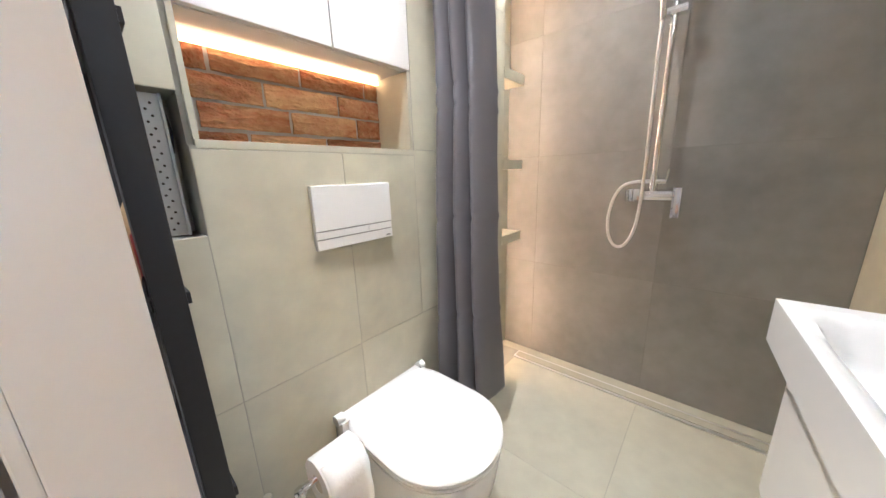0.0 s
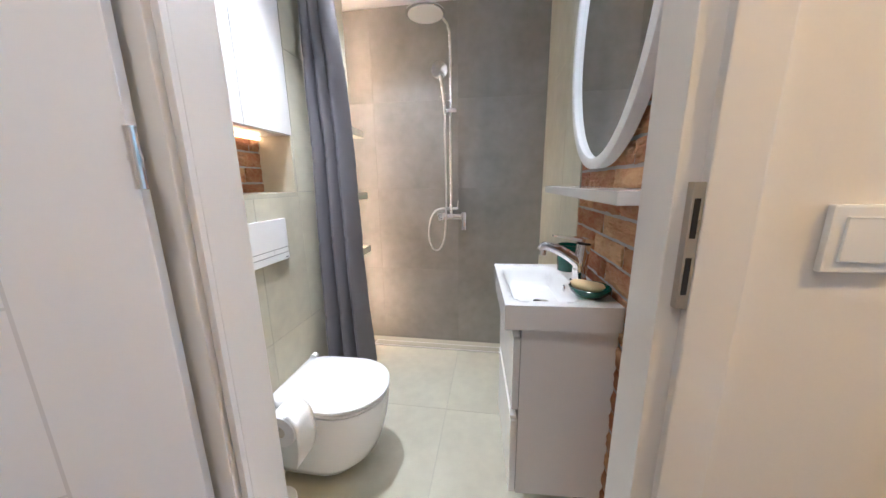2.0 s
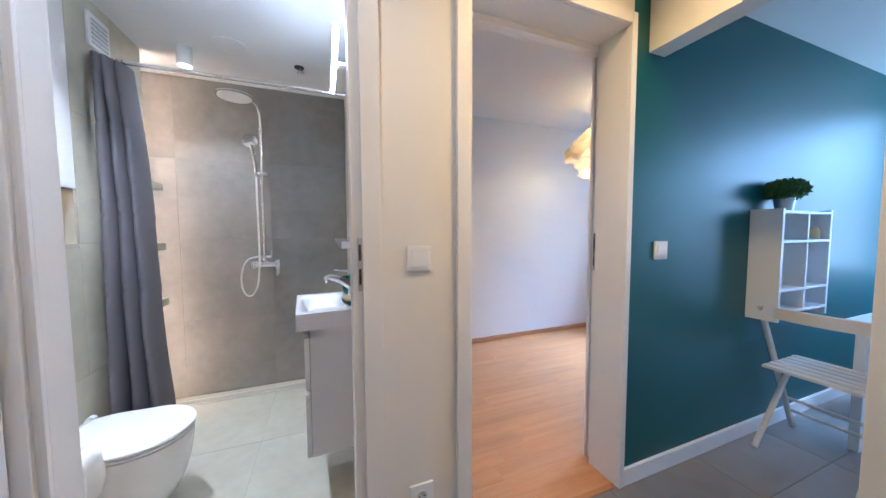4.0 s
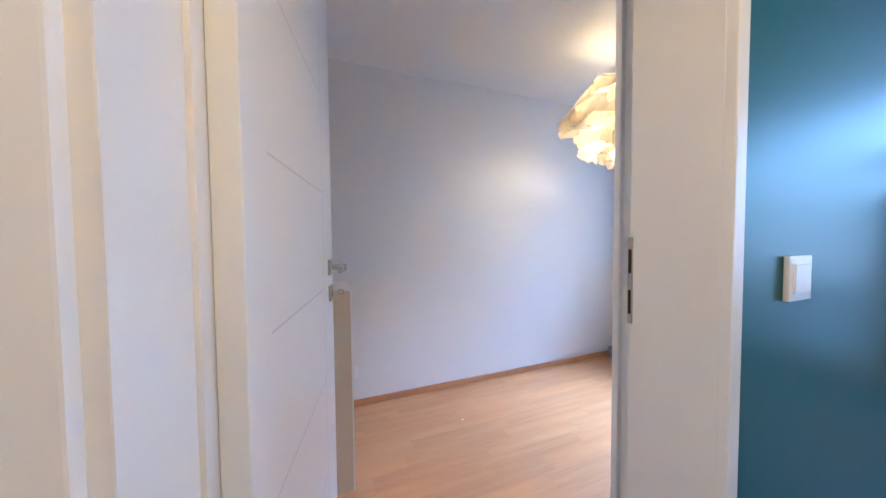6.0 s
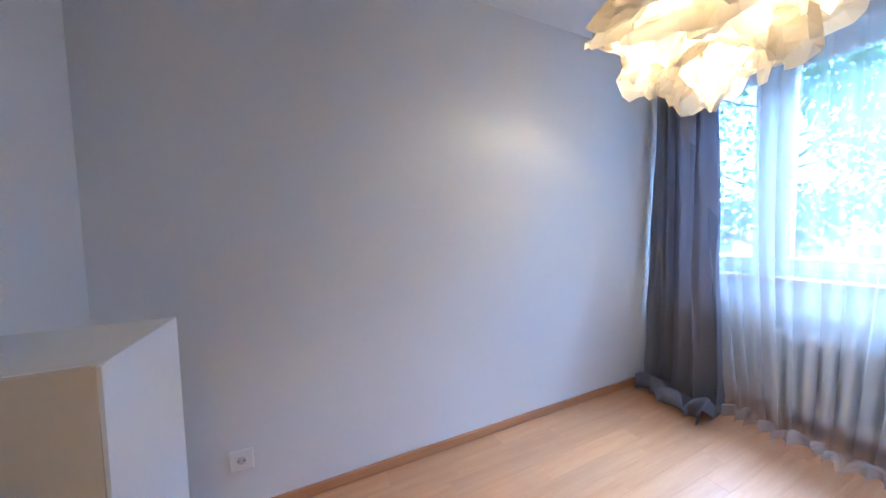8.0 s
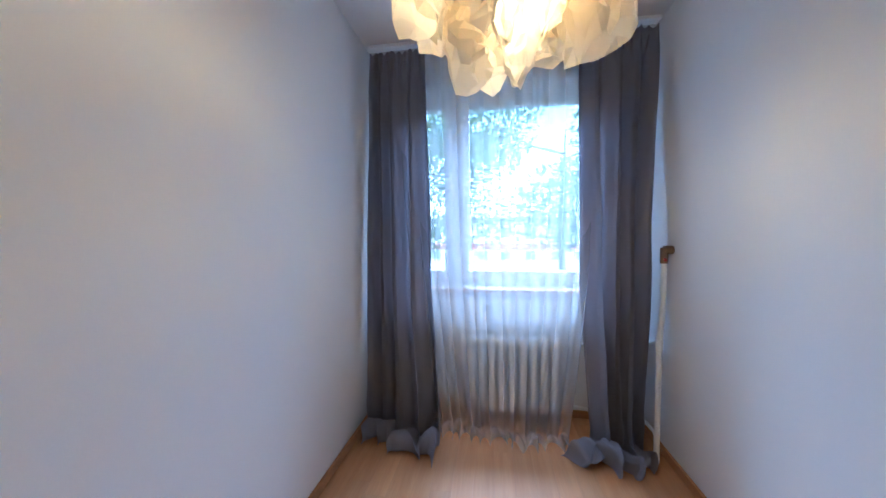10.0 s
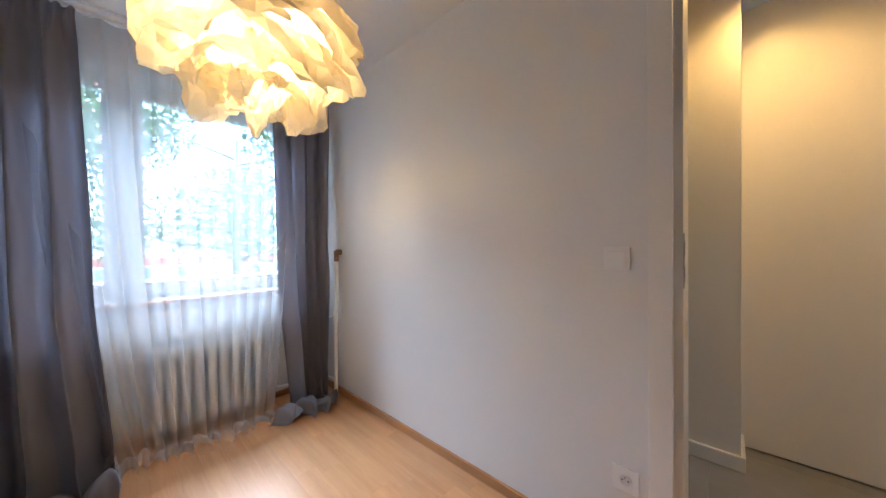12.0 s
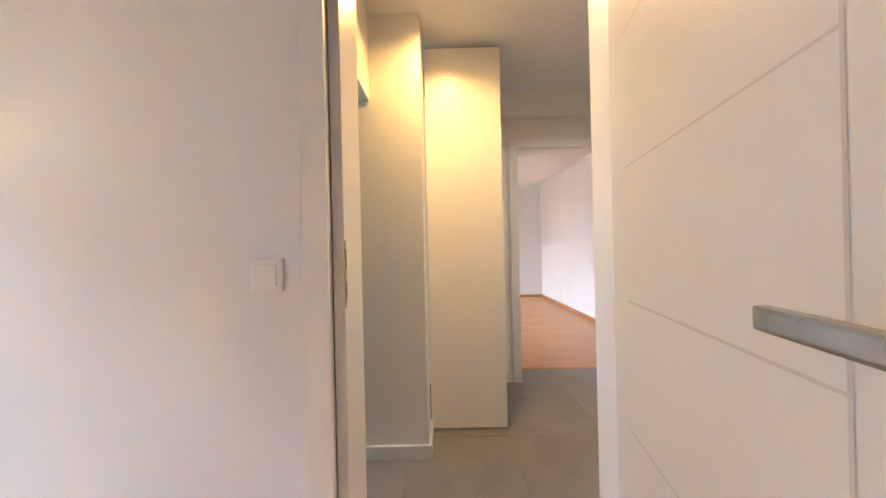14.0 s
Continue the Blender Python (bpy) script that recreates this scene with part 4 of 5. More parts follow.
for k in range(3):
    part("wire", tube([(0.85 + 0.006 * k, -0.125, 2.25), (0.845 + 0.012 * k, -0.13, 2.225), (0.84 + 0.02 * k, -0.125 - 0.006 * k, 2.212)], 0.003, 6), M_BRASS, wire)
vent = thing("wall_vent", (0, -0.40, 2.09), "square white ventilation grille on grey tiles", "vent")
part("frame", box((0.0, 0.010, -0.475, -0.325, 2.04, 2.19), bevel=0.002), M_PLASTIC, vent)
for k in range(6):
    part("slat", box((0.008, 0.014, -0.455, -0.345, 2.056 + 0.02 * k, 2.066 + 0.02 * k), bevel=0.001), M_ZINC, vent)
ap = thing("ceiling_cover", (0.50, -0.25, 2.255), "round white cover flush in the bathroom ceiling", "cover")
part("disc", turned([(0.001, 0), (0.085, 0), (0.085, -0.004), (0.07, -0.007), (0.001, -0.007)], (0.50, -0.25, 2.2555), 40), M_CEIL, ap, smooth=True)

# open inspection hole with a steel stud, and the black rack beside the door
stud = thing("wall_stud", (-0.05, -1.21, 0.97), "perforated galvanised stud inside the open wall hole", "steel profile")
part("web", box((-0.046, -0.040, -1.234, -1.200, 0.962, 1.223)), M_ZINC, stud)
part("flange", box((-0.04, -0.02, -1.241, -1.238, 0.962, 1.223)), M_ZINC, stud)
for k in range(22):
    part("perforation", rod((-0.0405, -1.226 + 0.008 * (k % 2), 0.975 + 0.011 * k), (-0.0393, -1.226 + 0.008 * (k % 2), 0.975 + 0.011 * k), 0.0024, seg=8), M_BLACK, stud)
part("rib", box((-0.040, -0.030, -1.206, -1.202, 0.962, 1.223), bevel=0.001), M_ZINC, stud)
part("clip", tube([(-0.06, -1.20, 1.21), (-0.05, -1.195, 1.16), (-0.055, -1.198, 1.12)], 0.003, 6), M_BLACK, stud)
rack = thing("shelf_rack", (0.25, -1.27, 0), "narrow black steel rack with bottles beside the doorway", "rack")
part("post", box((0.262, 0.292, -1.303, -1.273, 0, 1.95), bevel=0.002), M_BLACK, rack)
part("post", box((0.02, 0.05, -1.296, -1.266, 0, 1.95), bevel=0.002), M_BLACK, rack)
for z in (0.25, 0.62, 0.92, 1.22, 1.55):
    part("shelf", box((0.03, 0.285, -1.305, -1.268, z, z + 0.015), bevel=0.001), M_BLACK, rack)
for z0 in (0.3, 0.66):
    part("brace", rod((0.04, -1.30, z0), (0.28, -1.30, z0 + 0.3), 0.006, seg=8), M_BLACK, rack)
for k, (x, m, h) in enumerate(((0.24, M_RED, 0.10), (0.20, M_SOAP, 0.14), (0.15, M_PLASTIC, 0.12))):
    b = thing("small_bottle", (x, -1.287, 0.935), "small plastic bottle standing on the black rack", "bottle", "bottles on the rack")
    part("body", turned([(0.001, 0), (0.016, 0), (0.017, h * 0.7), (0.008, h * 0.85), (0.008, h), (0.001, h)], (x, -1.287, 0.9352), 16), m, b, smooth=True)

# ---- bath tiles and bricks ----


def slab(name, x0, x1, y0, y1, z0, z1, mat, parent, bevel=0.0007):
    return part(name, box((x0, x1, y0, y1, z0, z1), bevel=bevel, segments=1), mat, parent)


def by(name):
    return bpy.data.objects[name]


g = 0.0009
wl = by("wall_bathroom_left")
left = [(-1.31, -1.183, 0, 0.57), (-1.31, -1.183, 0.57, 0.96), (-1.31, -1.243, 0.96, 1.225), (-1.31, -1.183, 1.225, 1.70), (-1.31, -1.183, 1.70, CEIL_BATH), (-1.183, -0.863, 0, 0.57), (-1.183, -0.863, 0.57, 1.126), (-0.863, -0.60, 0.57, 1.126), (-0.863, -0.30, 0, 0.57), (-0.60, -0.30, 0.57, 1.143), (-0.60, -0.30, 1.143, 1.70), (-0.60, -0.30, 1.70, CEIL_BATH)]
left += [(-0.30, -0.03, a, b) for a, b in ((0, 0.57), (0.57, 1.143), (1.143, 1.70), (1.70, CEIL_BATH))]
for y0, y1, z0, z1 in left:
    slab("tile", -0.012, 0.0, y0 + g, y1 - g, z0 + g, z1 - g, M_TILE, wl)
for z0, z1 in ((0, 0.57), (0.57, 1.143), (1.143, 1.70), (1.70, CEIL_BATH)):
    slab("tile", -0.162, -0.15 - 0.0005, -0.030, 0.284, z0 + g, z1 - g, M_TILE, wl)
    slab("tile", -0.150, -0.001, -0.042, -0.031, z0 + g, z1 - g, M_TILE, wl)
wb = by("wall_bathroom_back")
zs = (0, 0.558, 1.137, 1.70, CEIL_BATH)
for z0, z1 in zip(zs, zs[1:]):
    for x0, x1 in ((-0.15, 0.03), (0.03, 0.60), (0.60, 1.15)):
        slab("tile", x0 + g, x1 - g, 0.285, 0.297, z0 + g, z1 - g, M_TILE_DARK, wb)
wr = by("wall_bathroom_right")
for z0, z1 in zip(zs, zs[1:]):
    for y0, y1 in ((-0.60, -0.30), (-0.30, 0.284)):
        slab("tile", 1.150, 1.162, y0 + g, y1 - g, z0 + g, z1 - g, M_TILE, wr)
rng = random.Random(4)


def rough_brick(lx, ly, lz, seed):
    """A slip with a torn, uneven face on both broad sides and ragged edges."""
    ny, nz = max(4, round(ly / 0.02)), 4
    bm = bmesh.new()
    grid = []
    for sx in (0, 1):
        g = []
        for i in range(ny + 1):
            col = []
            for j in range(nz + 1):
                y, z = ly * i / ny, lz * j / nz
                q = Vector((y * 42, z * 60, seed + 5 * sx))
                rim = 0.0035 if i in (0, ny) or j in (0, nz) else 0.0
                d = 0.0042 * noise.noise(q) + 0.002 * noise.noise(q * 2.3) - rim
                e = noise.noise_vector(Vector((y * 30, z * 40, seed + 9))) * (0.0026 if rim else 0.0)
                col.append(bm.verts.new(((lx + d if sx else -d), y + e.y, z + e.z)))
            g.append(col)
        grid.append(g)
    a, b = grid
    for i in range(ny):
        for j in range(nz):
            bm.faces.new((b[i][j], b[i + 1][j], b[i + 1][j + 1], b[i][j + 1]))
            bm.faces.new((a[i][j], a[i][j + 1], a[i + 1][j + 1], a[i + 1][j]))
    for i in range(ny):
        bm.faces.new((a[i][0], a[i + 1][0], b[i + 1][0], b[i][0]))
        bm.faces.new((a[i][nz], b[i][nz], b[i + 1][nz], a[i + 1][nz]))
    for j in range(nz):
        bm.faces.new((a[0][j], b[0][j], b[0][j + 1], a[0][j + 1]))
        bm.faces.new((a[ny][j], a[ny][j + 1], b[ny][j + 1], b[ny][j]))
    return mesh_of(bm, "brick", M_BRICK, True)


BR = [rough_brick(0.014, 0.211, 0.0545, 3.1 * k) for k in range(6)]
BH = [rough_brick(0.014, 0.100, 0.0545, 2.3 * k + 40) for k in range(5)]


def lay(parent, mesh, m):
    ob = new("brick", mesh)
    ob.matrix_world = m
    ob.parent = parent
    return ob


row = 0
z = 0.004
while z < CEIL_BATH - 0.06:
    y = -1.306 - (0.0, 0.11, 0.05, 0.16)[row % 4]
    while y < -0.61:
        lo, hi = max(y, -1.306), min(y + 0.208, -0.606)
        L = hi - lo
        if L > 0.15:
            lay(wr, rng.choice(BR), pose(1.1505 + rng.uniform(-0.0015, 0.0015), lo, z, 0, 0, 0) @ Matrix.Diagonal((1, L / 0.208, 1, 1)))
        elif L > 0.03:
            lay(wr, rng.choice(BH), pose(1.1505 + rng.uniform(-0.0015, 0.0015), lo, z, 0, 0, 0) @ Matrix.Diagonal((1, L / 0.098, 1, 1)))
        y += 0.220
    z += 0.0635
    row += 1
nb = part("niche_mortar", box((-0.17, -0.159, -1.163, -0.612, 1.1435, 1.372)), M_MORTAR, lin)
z, row = 1.124, 0
while z < 1.35:
    h = min(0.052, 1.370 - z)
    y = -1.162 - (0.07, 0.17, 0.02, 0.13)[row % 4]
    while y < -0.62:
        lo, hi = max(y, -1.162), min(y + 0.20, -0.614)
        if hi - lo > 0.03:
            k = rng.choice(BR)
            lay(nb, k, pose(-0.1655, lo, max(z, 1.144), 0, 0, 0) @ Matrix.Diagonal((1.2, (hi - lo) / 0.208, (z + h - max(z, 1.144)) / 0.052, 1)))
        y += 0.211
    z += 0.0625
    row += 1
fb = by("floor_bathroom")
for x0, x1 in ((-0.012, 0.61), (0.61, 1.152)):
    for y0, y1 in ((-1.39, -1.02), (-1.02, -0.44), (-0.44, 0.148)):
        slab("tile", x0 + g, x1 - g, y0 + g, y1 - g, -0.012, 0.0, M_FLOOR_TILE, fb)
slab("tile", -0.15, 1.15, 0.224, 0.284, -0.012, 0.0, M_FLOOR_TILE, fb)
fh = by("floor_hall")
xs = [-0.89, -0.22, 0.37, 0.97, 1.57, 2.17, 2.77, 3.37, 3.97, 4.57, 5.17, 5.39]
for x0, x1 in zip(xs, xs[1:]):
    for y0, y1 in ((-3.30, -2.89), (-2.89, -2.29), (-2.29, -1.69), (-1.69, -1.401)):
        slab("tile", x0 + g, x1 - g, y0 + g, y1 - g, -0.012, 0.0, M_HALL_TILE, fh)


def planks(parent, x0, x1, y0, y1, w, lens):
    y, r = y0, 0
    while y < y1 - 0.01:
        x = x0 - (0.0, 0.55, 0.25, 0.8)[r % 4]
        while x < x1:
            a, b = max(x, x0), min(x + lens, x1)
            if b - a > 0.02:
                slab("plank", a + 0.00015, b - 0.00015, y + 0.00015, min(y + w, y1) - 0.00015, -0.012, 0.0, M_WOOD, parent, 0.0002)
            x += lens
        y += w
        r += 1


planks(by("floor_bedroom"), 1.38, 4.64, -1.374, 0.489, 0.098, 0.62)
planks(by("floor_far_room"), -0.28, 4.8, -7.5, -3.34, 0.19, 1.29)

# ---- bedroom things ----
win = tagged(new("window_1"), "white plastic two-sash bedroom window with a wide light", "window", kind="structure")
XW = 4.78
part("window_frame", box((XW - 0.03, XW + 0.03, WY0, WY0 + 0.06, WZ0, WZ1), (XW - 0.03, XW + 0.03, WY1 - 0.06, WY1, WZ0, WZ1), (XW - 0.03, XW + 0.03, WY0 + 0.06, WY1 - 0.06, WZ0, WZ0 + 0.05), (XW - 0.03, XW + 0.03, WY0 + 0.06, WY1 - 0.06, WZ1 - 0.05, WZ1), (XW - 0.03, XW + 0.03, -0.07, -0.01, WZ0 + 0.05, WZ1 - 0.05)), M_PLASTIC, win)
for y0, y1 in ((WY0 + 0.06, -0.07), (-0.01, WY1 - 0.06)):
    z0, z1, w = WZ0 + 0.05, WZ1 - 0.05, 0.055
    s = part("sash", box((XW - 0.05, XW + 0.02, y0, y0 + w, z0, z1), (XW - 0.05, XW + 0.02, y1 - w, y1, z0, z1), (XW - 0.05, XW + 0.02, y0 + w, y1 - w, z0, z0 + w), (XW - 0.05, XW + 0.02, y0 + w, y1 - w, z1 - w, z1)), M_PLASTIC, win)
    p = part("pane", box((XW - 0.012, XW - 0.008, y0 + w, y1 - w, z0 + w, z1 - w)), M_GLASS, s)
    p.visible_shadow = False
part("window_sill", box((4.595, XW - 0.03, WY0 - 0.06, WY1 + 0.05, WZ0 - 0.03, WZ0 - 0.002), bevel=0.004), M_SKIRT, win, "brown edged window sill")

rad = thing("radiator", (4.55, -0.40, 0), "white cast iron sectional radiator under the window", "radiator")
NS, RY0, PITCH = 9, -0.155, 0.064
for k in range(NS):
    y = RY0 - PITCH * k
    bm = box((4.49, 4.61, y - 0.020, y + 0.020, 0.07, 0.545), bevel=0.018, segments=3)
    rod((4.55, y - 0.034, 0.50), (4.55, y + 0.034, 0.50), 0.03, bm=bm)
    rod((4.55, y - 0.034, 0.12), (4.55, y + 0.034, 0.12), 0.03, bm=bm)
    part("section", bm, M_RAD, rad, smooth=True)
for k in (0, NS - 1):
    part("foot", box((4.515, 4.585, RY0 - PITCH * k - 0.012, RY0 - PITCH * k + 0.012, 0.0, 0.09), bevel=0.008), M_RAD, rad)
part("inlet_valve", rod((4.55, -0.70, 0.50), (4.55, -0.755, 0.50), 0.016), M_RAD, rad)
part("valve_tee", box((4.485, 4.515, -0.20, -0.17, 0.385, 0.425), bevel=0.006), M_RAD, rad)

pipe = thing("heating_pipe", (4.29, -1.12, 0), "white bent heating riser pipe with a shut-off valve", "pipe")
part("riser", tube([(4.275, -1.125, 0), (4.275, -1.125, 0.62), (4.28, -1.13, 0.66), (4.31, -1.155, 0.74), (4.315, -1.16, 0.80), (4.315, -1.16, 1.03)], 0.014, 12), M_RAD, pipe, smooth=True)
part("branch", tube([(4.275, -1.125, 0.615), (4.36, -1.155, 0.60), (4.50, -1.165, 0.55), (4.56, -1.14, 0.52), (4.56, -0.95, 0.51), (4.55, -0.735, 0.50)], 0.010, 10), M_RAD, pipe, smooth=True)
part("branch", tube([(4.275, -1.125, 0.12), (4.36, -1.155, 0.11), (4.50, -1.165, 0.09), (4.56, -1.14, 0.08), (4.56, -0.95, 0.085), (4.55, -0.735, 0.12)], 0.010, 10), M_RAD, pipe, smooth=True)
part("elbow", rod((4.275, -1.125, 0.585), (4.275, -1.125, 0.645), 0.018), M_RAD, pipe, smooth=True)
vb = part("valve", rod((4.315, -1.16, 1.03), (4.315, -1.16, 1.11), 0.018), M_BRASS, pipe, "tarnished brass shut-off valve", smooth=True)
part("valve_wheel", rod((4.315, -1.16, 1.10), (4.315, -1.198, 1.10), 0.022), M_BRASS, vb, smooth=True)
part("valve_tap", rod((4.31, -1.16, 1.055), (4.27, -1.145, 1.05), 0.007), M_RED, vb)

rail = thing("ceiling_curtain_rail", (4.50, -0.36, CEIL_BED), "white double curtain track on the ceiling", "curtain rail")
part("track", box((4.44, 4.46, -1.19, 0.48, CEIL_BED - 0.018, CEIL_BED), bevel=0.002), M_PLASTIC, rail)
part("track", box((4.52, 4.54, -1.19, 0.48, CEIL_BED - 0.018, CEIL_BED), bevel=0.002), M_PLASTIC, rail)


def drape(y_left, y_right, waist, hem, seed, folds, length, spill):
    """A gathered curtain: pleated heading, deep wandering folds, the spare length heaped on the floor."""
    top = 2.315

    def f(u, v):
        s = length * v
        fall = min(s, top - 0.02)
        h = fall / top
        k = min(1.0, h / 0.55)
        k = k * k * (3 - 2 * k)
        m = max(0.0, (h - 0.55) / 0.45)
        m = m * m * (3 - 2 * m)
        lo = y_left + (waist[0] - y_left) * k + (hem[0] - waist[0]) * m
        hi = y_right + (waist[1] - y_right) * k + (hem[1] - waist[1]) * m
        head = math.exp(-((h - 0.015) / 0.05) ** 2)
        ph = 2 * math.pi * folds * u + 2.6 * noise.noise(Vector((u * 2.4, h * 0.8, seed))) + 0.5 * math.sin(3 * h + seed)
        amp = (0.034 + 0.022 * h) * (1 - 0.75 * head)
        wave = math.sin(ph) + 0.34 * math.sin(2 * ph + 1.3 + seed) + 0.20 * math.sin(0.5 * ph + 3 * h)
        y = lo + (hi - lo) * u + 0.016 * math.cos(ph) * (1 - head)
        x = 4.45 - 0.12 * h ** 2.2 + amp * wave
        x += 0.05 * h * noise.noise(Vector((u * 3, h * 1.6, seed + 3))) + 0.011 * head * math.sin(2 * math.pi * folds * 2.5 * u)
        x += 0.012 * noise.noise(Vector((u * 8, h * 7, seed + 7))) + 0.004 * noise.noise(Vector((u * 22, h * 20, seed + 8)))
        z = top - fall + 0.012 * head * math.sin(2 * math.pi * folds * 2.5 * u + 1)
        near = max(0.0, (h - 0.86) / 0.14)
        x += 0.05 * near * noise.noise(Vector((u * 5, h * 16, seed + 1)))
        y += 0.025 * near * noise.noise(Vector((u * 5, h * 14, seed + 6)))
        e = max(0.0, s - (top - 0.02))
        if e > 0:
            full = length - (top - 0.02)
            q = e / full
            reach = 0.50 + 0.40 * noise.noise(Vector((u * 2.6, 0.3, seed + 9)))
            x -= full * reach * math.sin(math.pi * 0.62 * q)
            x -= 0.5 * q * amp * wave
            y += spill * q * (1 - u) ** 1.3 + 0.06 * q * noise.noise(Vector((u * 3, q * 2, seed + 5)))
            heap = math.sin(math.pi * q) ** 1.4
            ruck = 0.5 + 0.5 * math.sin(0.8 * ph + 3.0 * q + seed)
            z = 0.006 + heap * (0.045 + 0.065 * ruck + 0.05 * noise.noise(Vector((u * 5, q * 3, seed + 2))))
        return (x, max(-1.182, y), max(z, 0.005))
    return sheet(f, 170, 190)


def cloth(name, bm, mat, label, t):
    return tagged(thicken(smoothed(part(name, bm, mat)), t), label, "curtain")


cloth("curtain", drape(0.475, 0.12, (0.475, 0.08), (0.465, 0.02), 1.7, 3.8, 2.60, -0.02), M_CURTAIN, "dark grey-blue floor-length curtain pooling on the floor", 0.002)
cloth("curtain", drape(-0.77, -1.175, (-0.80, -1.13), (-0.85, -1.08), 5.2, 3.6, 2.68, 0.20), M_CURTAIN, "dark grey-blue curtain with its hem heaped on the floor", 0.002)


def voile(u, v):
    s = 2.58 * v
    h = min(s, 2.37) / 2.37
    g = h ** 1.8
    y0, y1 = 0.30 - 0.25 * g, -0.92 + 0.20 * g
    ph = 2 * math.pi * 13 * u + 2.6 * noise.noise(Vector((u * 6, h * 1.1, 8.0)))
    y = y0 + (y1 - y0) * u + 0.008 * math.cos(ph)
    x = 4.52 + (0.014 + 0.012 * h) * math.sin(ph) + 0.03 * noise.noise(Vector((u * 5, h * 2, 4.4))) - 0.15 * h
    z = 2.345 - 2.33 * h
    e = max(0.0, s - 2.34)
    if e > 0:
        q = e / 0.24
        x -= 0.09 * math.sin(1.9 * q) * (0.7 + 0.8 * noise.noise(Vector((u * 5, 0.1, 2)))) - 0.012 * math.sin(ph) * q
        y += 0.05 * q * noise.noise(Vector((u * 7, e * 4, 3)))
        z = 0.006 + 0.085 * math.sin(math.pi * min(1, q)) * max(0.1, 0.55 + 0.9 * noise.noise(Vector((u * 14, q * 3, 6))))
    return (x, y, max(z, 0.006))


tagged(smoothed(part("net_curtain", sheet(voile, 280, 120), M_SHEER)), "sheer white voile net curtain over the window", "curtain")

# paper cloud lamp
LC = Vector((3.35, -0.35, 1.87))
lampo = thing("pendant_lamp", (LC.x, LC.y, CEIL_BED), "crumpled white paper cloud pendant lamp, lit", "pendant lamp")
part("ceiling_rose", turned([(0.001, 0), (0.055, 0), (0.053, -0.02), (0.03, -0.05), (0.012, -0.06), (0.001, -0.06)], (LC.x, LC.y, CEIL_BED)), M_PLASTIC, lampo, smooth=True)
part("cord", rod((LC.x, LC.y, CEIL_BED - 0.05), (LC.x, LC.y, LC.z + 0.10), 0.0035, seg=8), M_PLASTIC, lampo)
part("socket", rod((LC.x, LC.y, LC.z + 0.05), (LC.x, LC.y, LC.z + 0.13), 0.02), M_PLASTIC, lampo)
part("bulb", turned([(0.001, -0.055), (0.02, -0.05), (0.03, -0.025), (0.028, 0.0), (0.014, 0.03), (0.012, 0.05), (0.001, 0.05)], LC + Vector((0, 0, 0.0)), 20), M_BULB, lampo, smooth=True)


def zigzag(a):
    a = (a / (2 * math.pi)) % 1.0
    return 4 * abs(a - 0.5) - 1


def petal(top, r0, r1, drop, a0, a1, seed, ruffle):
    """One crumpled paper band hanging from radius r0 to r1, creased into flat facets with a pointed hem."""
    rr = random.Random(int(seed * 100) + 7)
    nu, nv = 30, 6
    jit = [[Vector((rr.uniform(-1, 1), rr.uniform(-1, 1), rr.uniform(-1, 1))) for j in range(nv + 1)] for i in range(nu + 1)]
    tilt = rr.uniform(-0.05, 0.05)

    def f(u, v):
        i, j = round(u * nu), round(v * nv)
        a = a0 + (a1 - a0) * u
        r = r0 + (r1 - r0) * math.sin(v * math.pi / 2)
        r += ruffle * (0.2 + v) * (0.75 * zigzag(a * 5 + seed + 1.2 * v) + 0.7 * noise.noise(Vector((a * 2.2, v * 1.5, seed))))
        z = LC.z + top - drop * v ** 1.15 + 0.05 * noise.noise(Vector((a * 1.8, v * 1.5, seed + 11))) * (0.3 + v) + tilt * math.sin(a - a0)
        z -= 0.040 * v * v * (zigzag(a * 3 + seed * 1.7) + 0.5 * zigzag(a * 7 + seed))
        p = Vector((LC.x + r * math.cos(a), LC.y + r * math.sin(a), z))
        return tuple(p + jit[i][j] * 0.011)
    bm = sheet(f, nu, nv)
    bmesh.ops.triangulate(bm, faces=bm.faces[:])
    return bm


def kerchief(a, r, top, length, width, seed):
    """A folded corner of paper hanging point downwards under the lamp."""
    rr = random.Random(seed)
    nu, nv = 10, 6
    jit = [[Vector((rr.uniform(-1, 1), rr.uniform(-1, 1), rr.uniform(-1, 1))) for j in range(nv + 1)] for i in range(nu + 1)]

    def f(u, v):
        w = width * (1 - v) ** 0.8 + 0.006
        b = (u - 0.5) * 2
        fold = 0.035 * (1 - v) * zigzag(u * 9 + seed)
        out = r * (1 - 0.55 * v) + fold - 0.05 * b * b * (1 - v)
        p = Vector((out * math.cos(a) - b * w * math.sin(a), out * math.sin(a) + b * w * math.cos(a), top - length * v))
        return tuple(LC + p + jit[round(u * nu)][round(v * nv)] * 0.007)
    bm = sheet(f, nu, nv)
    bmesh.ops.triangulate(bm, faces=bm.faces[:])
    return bm


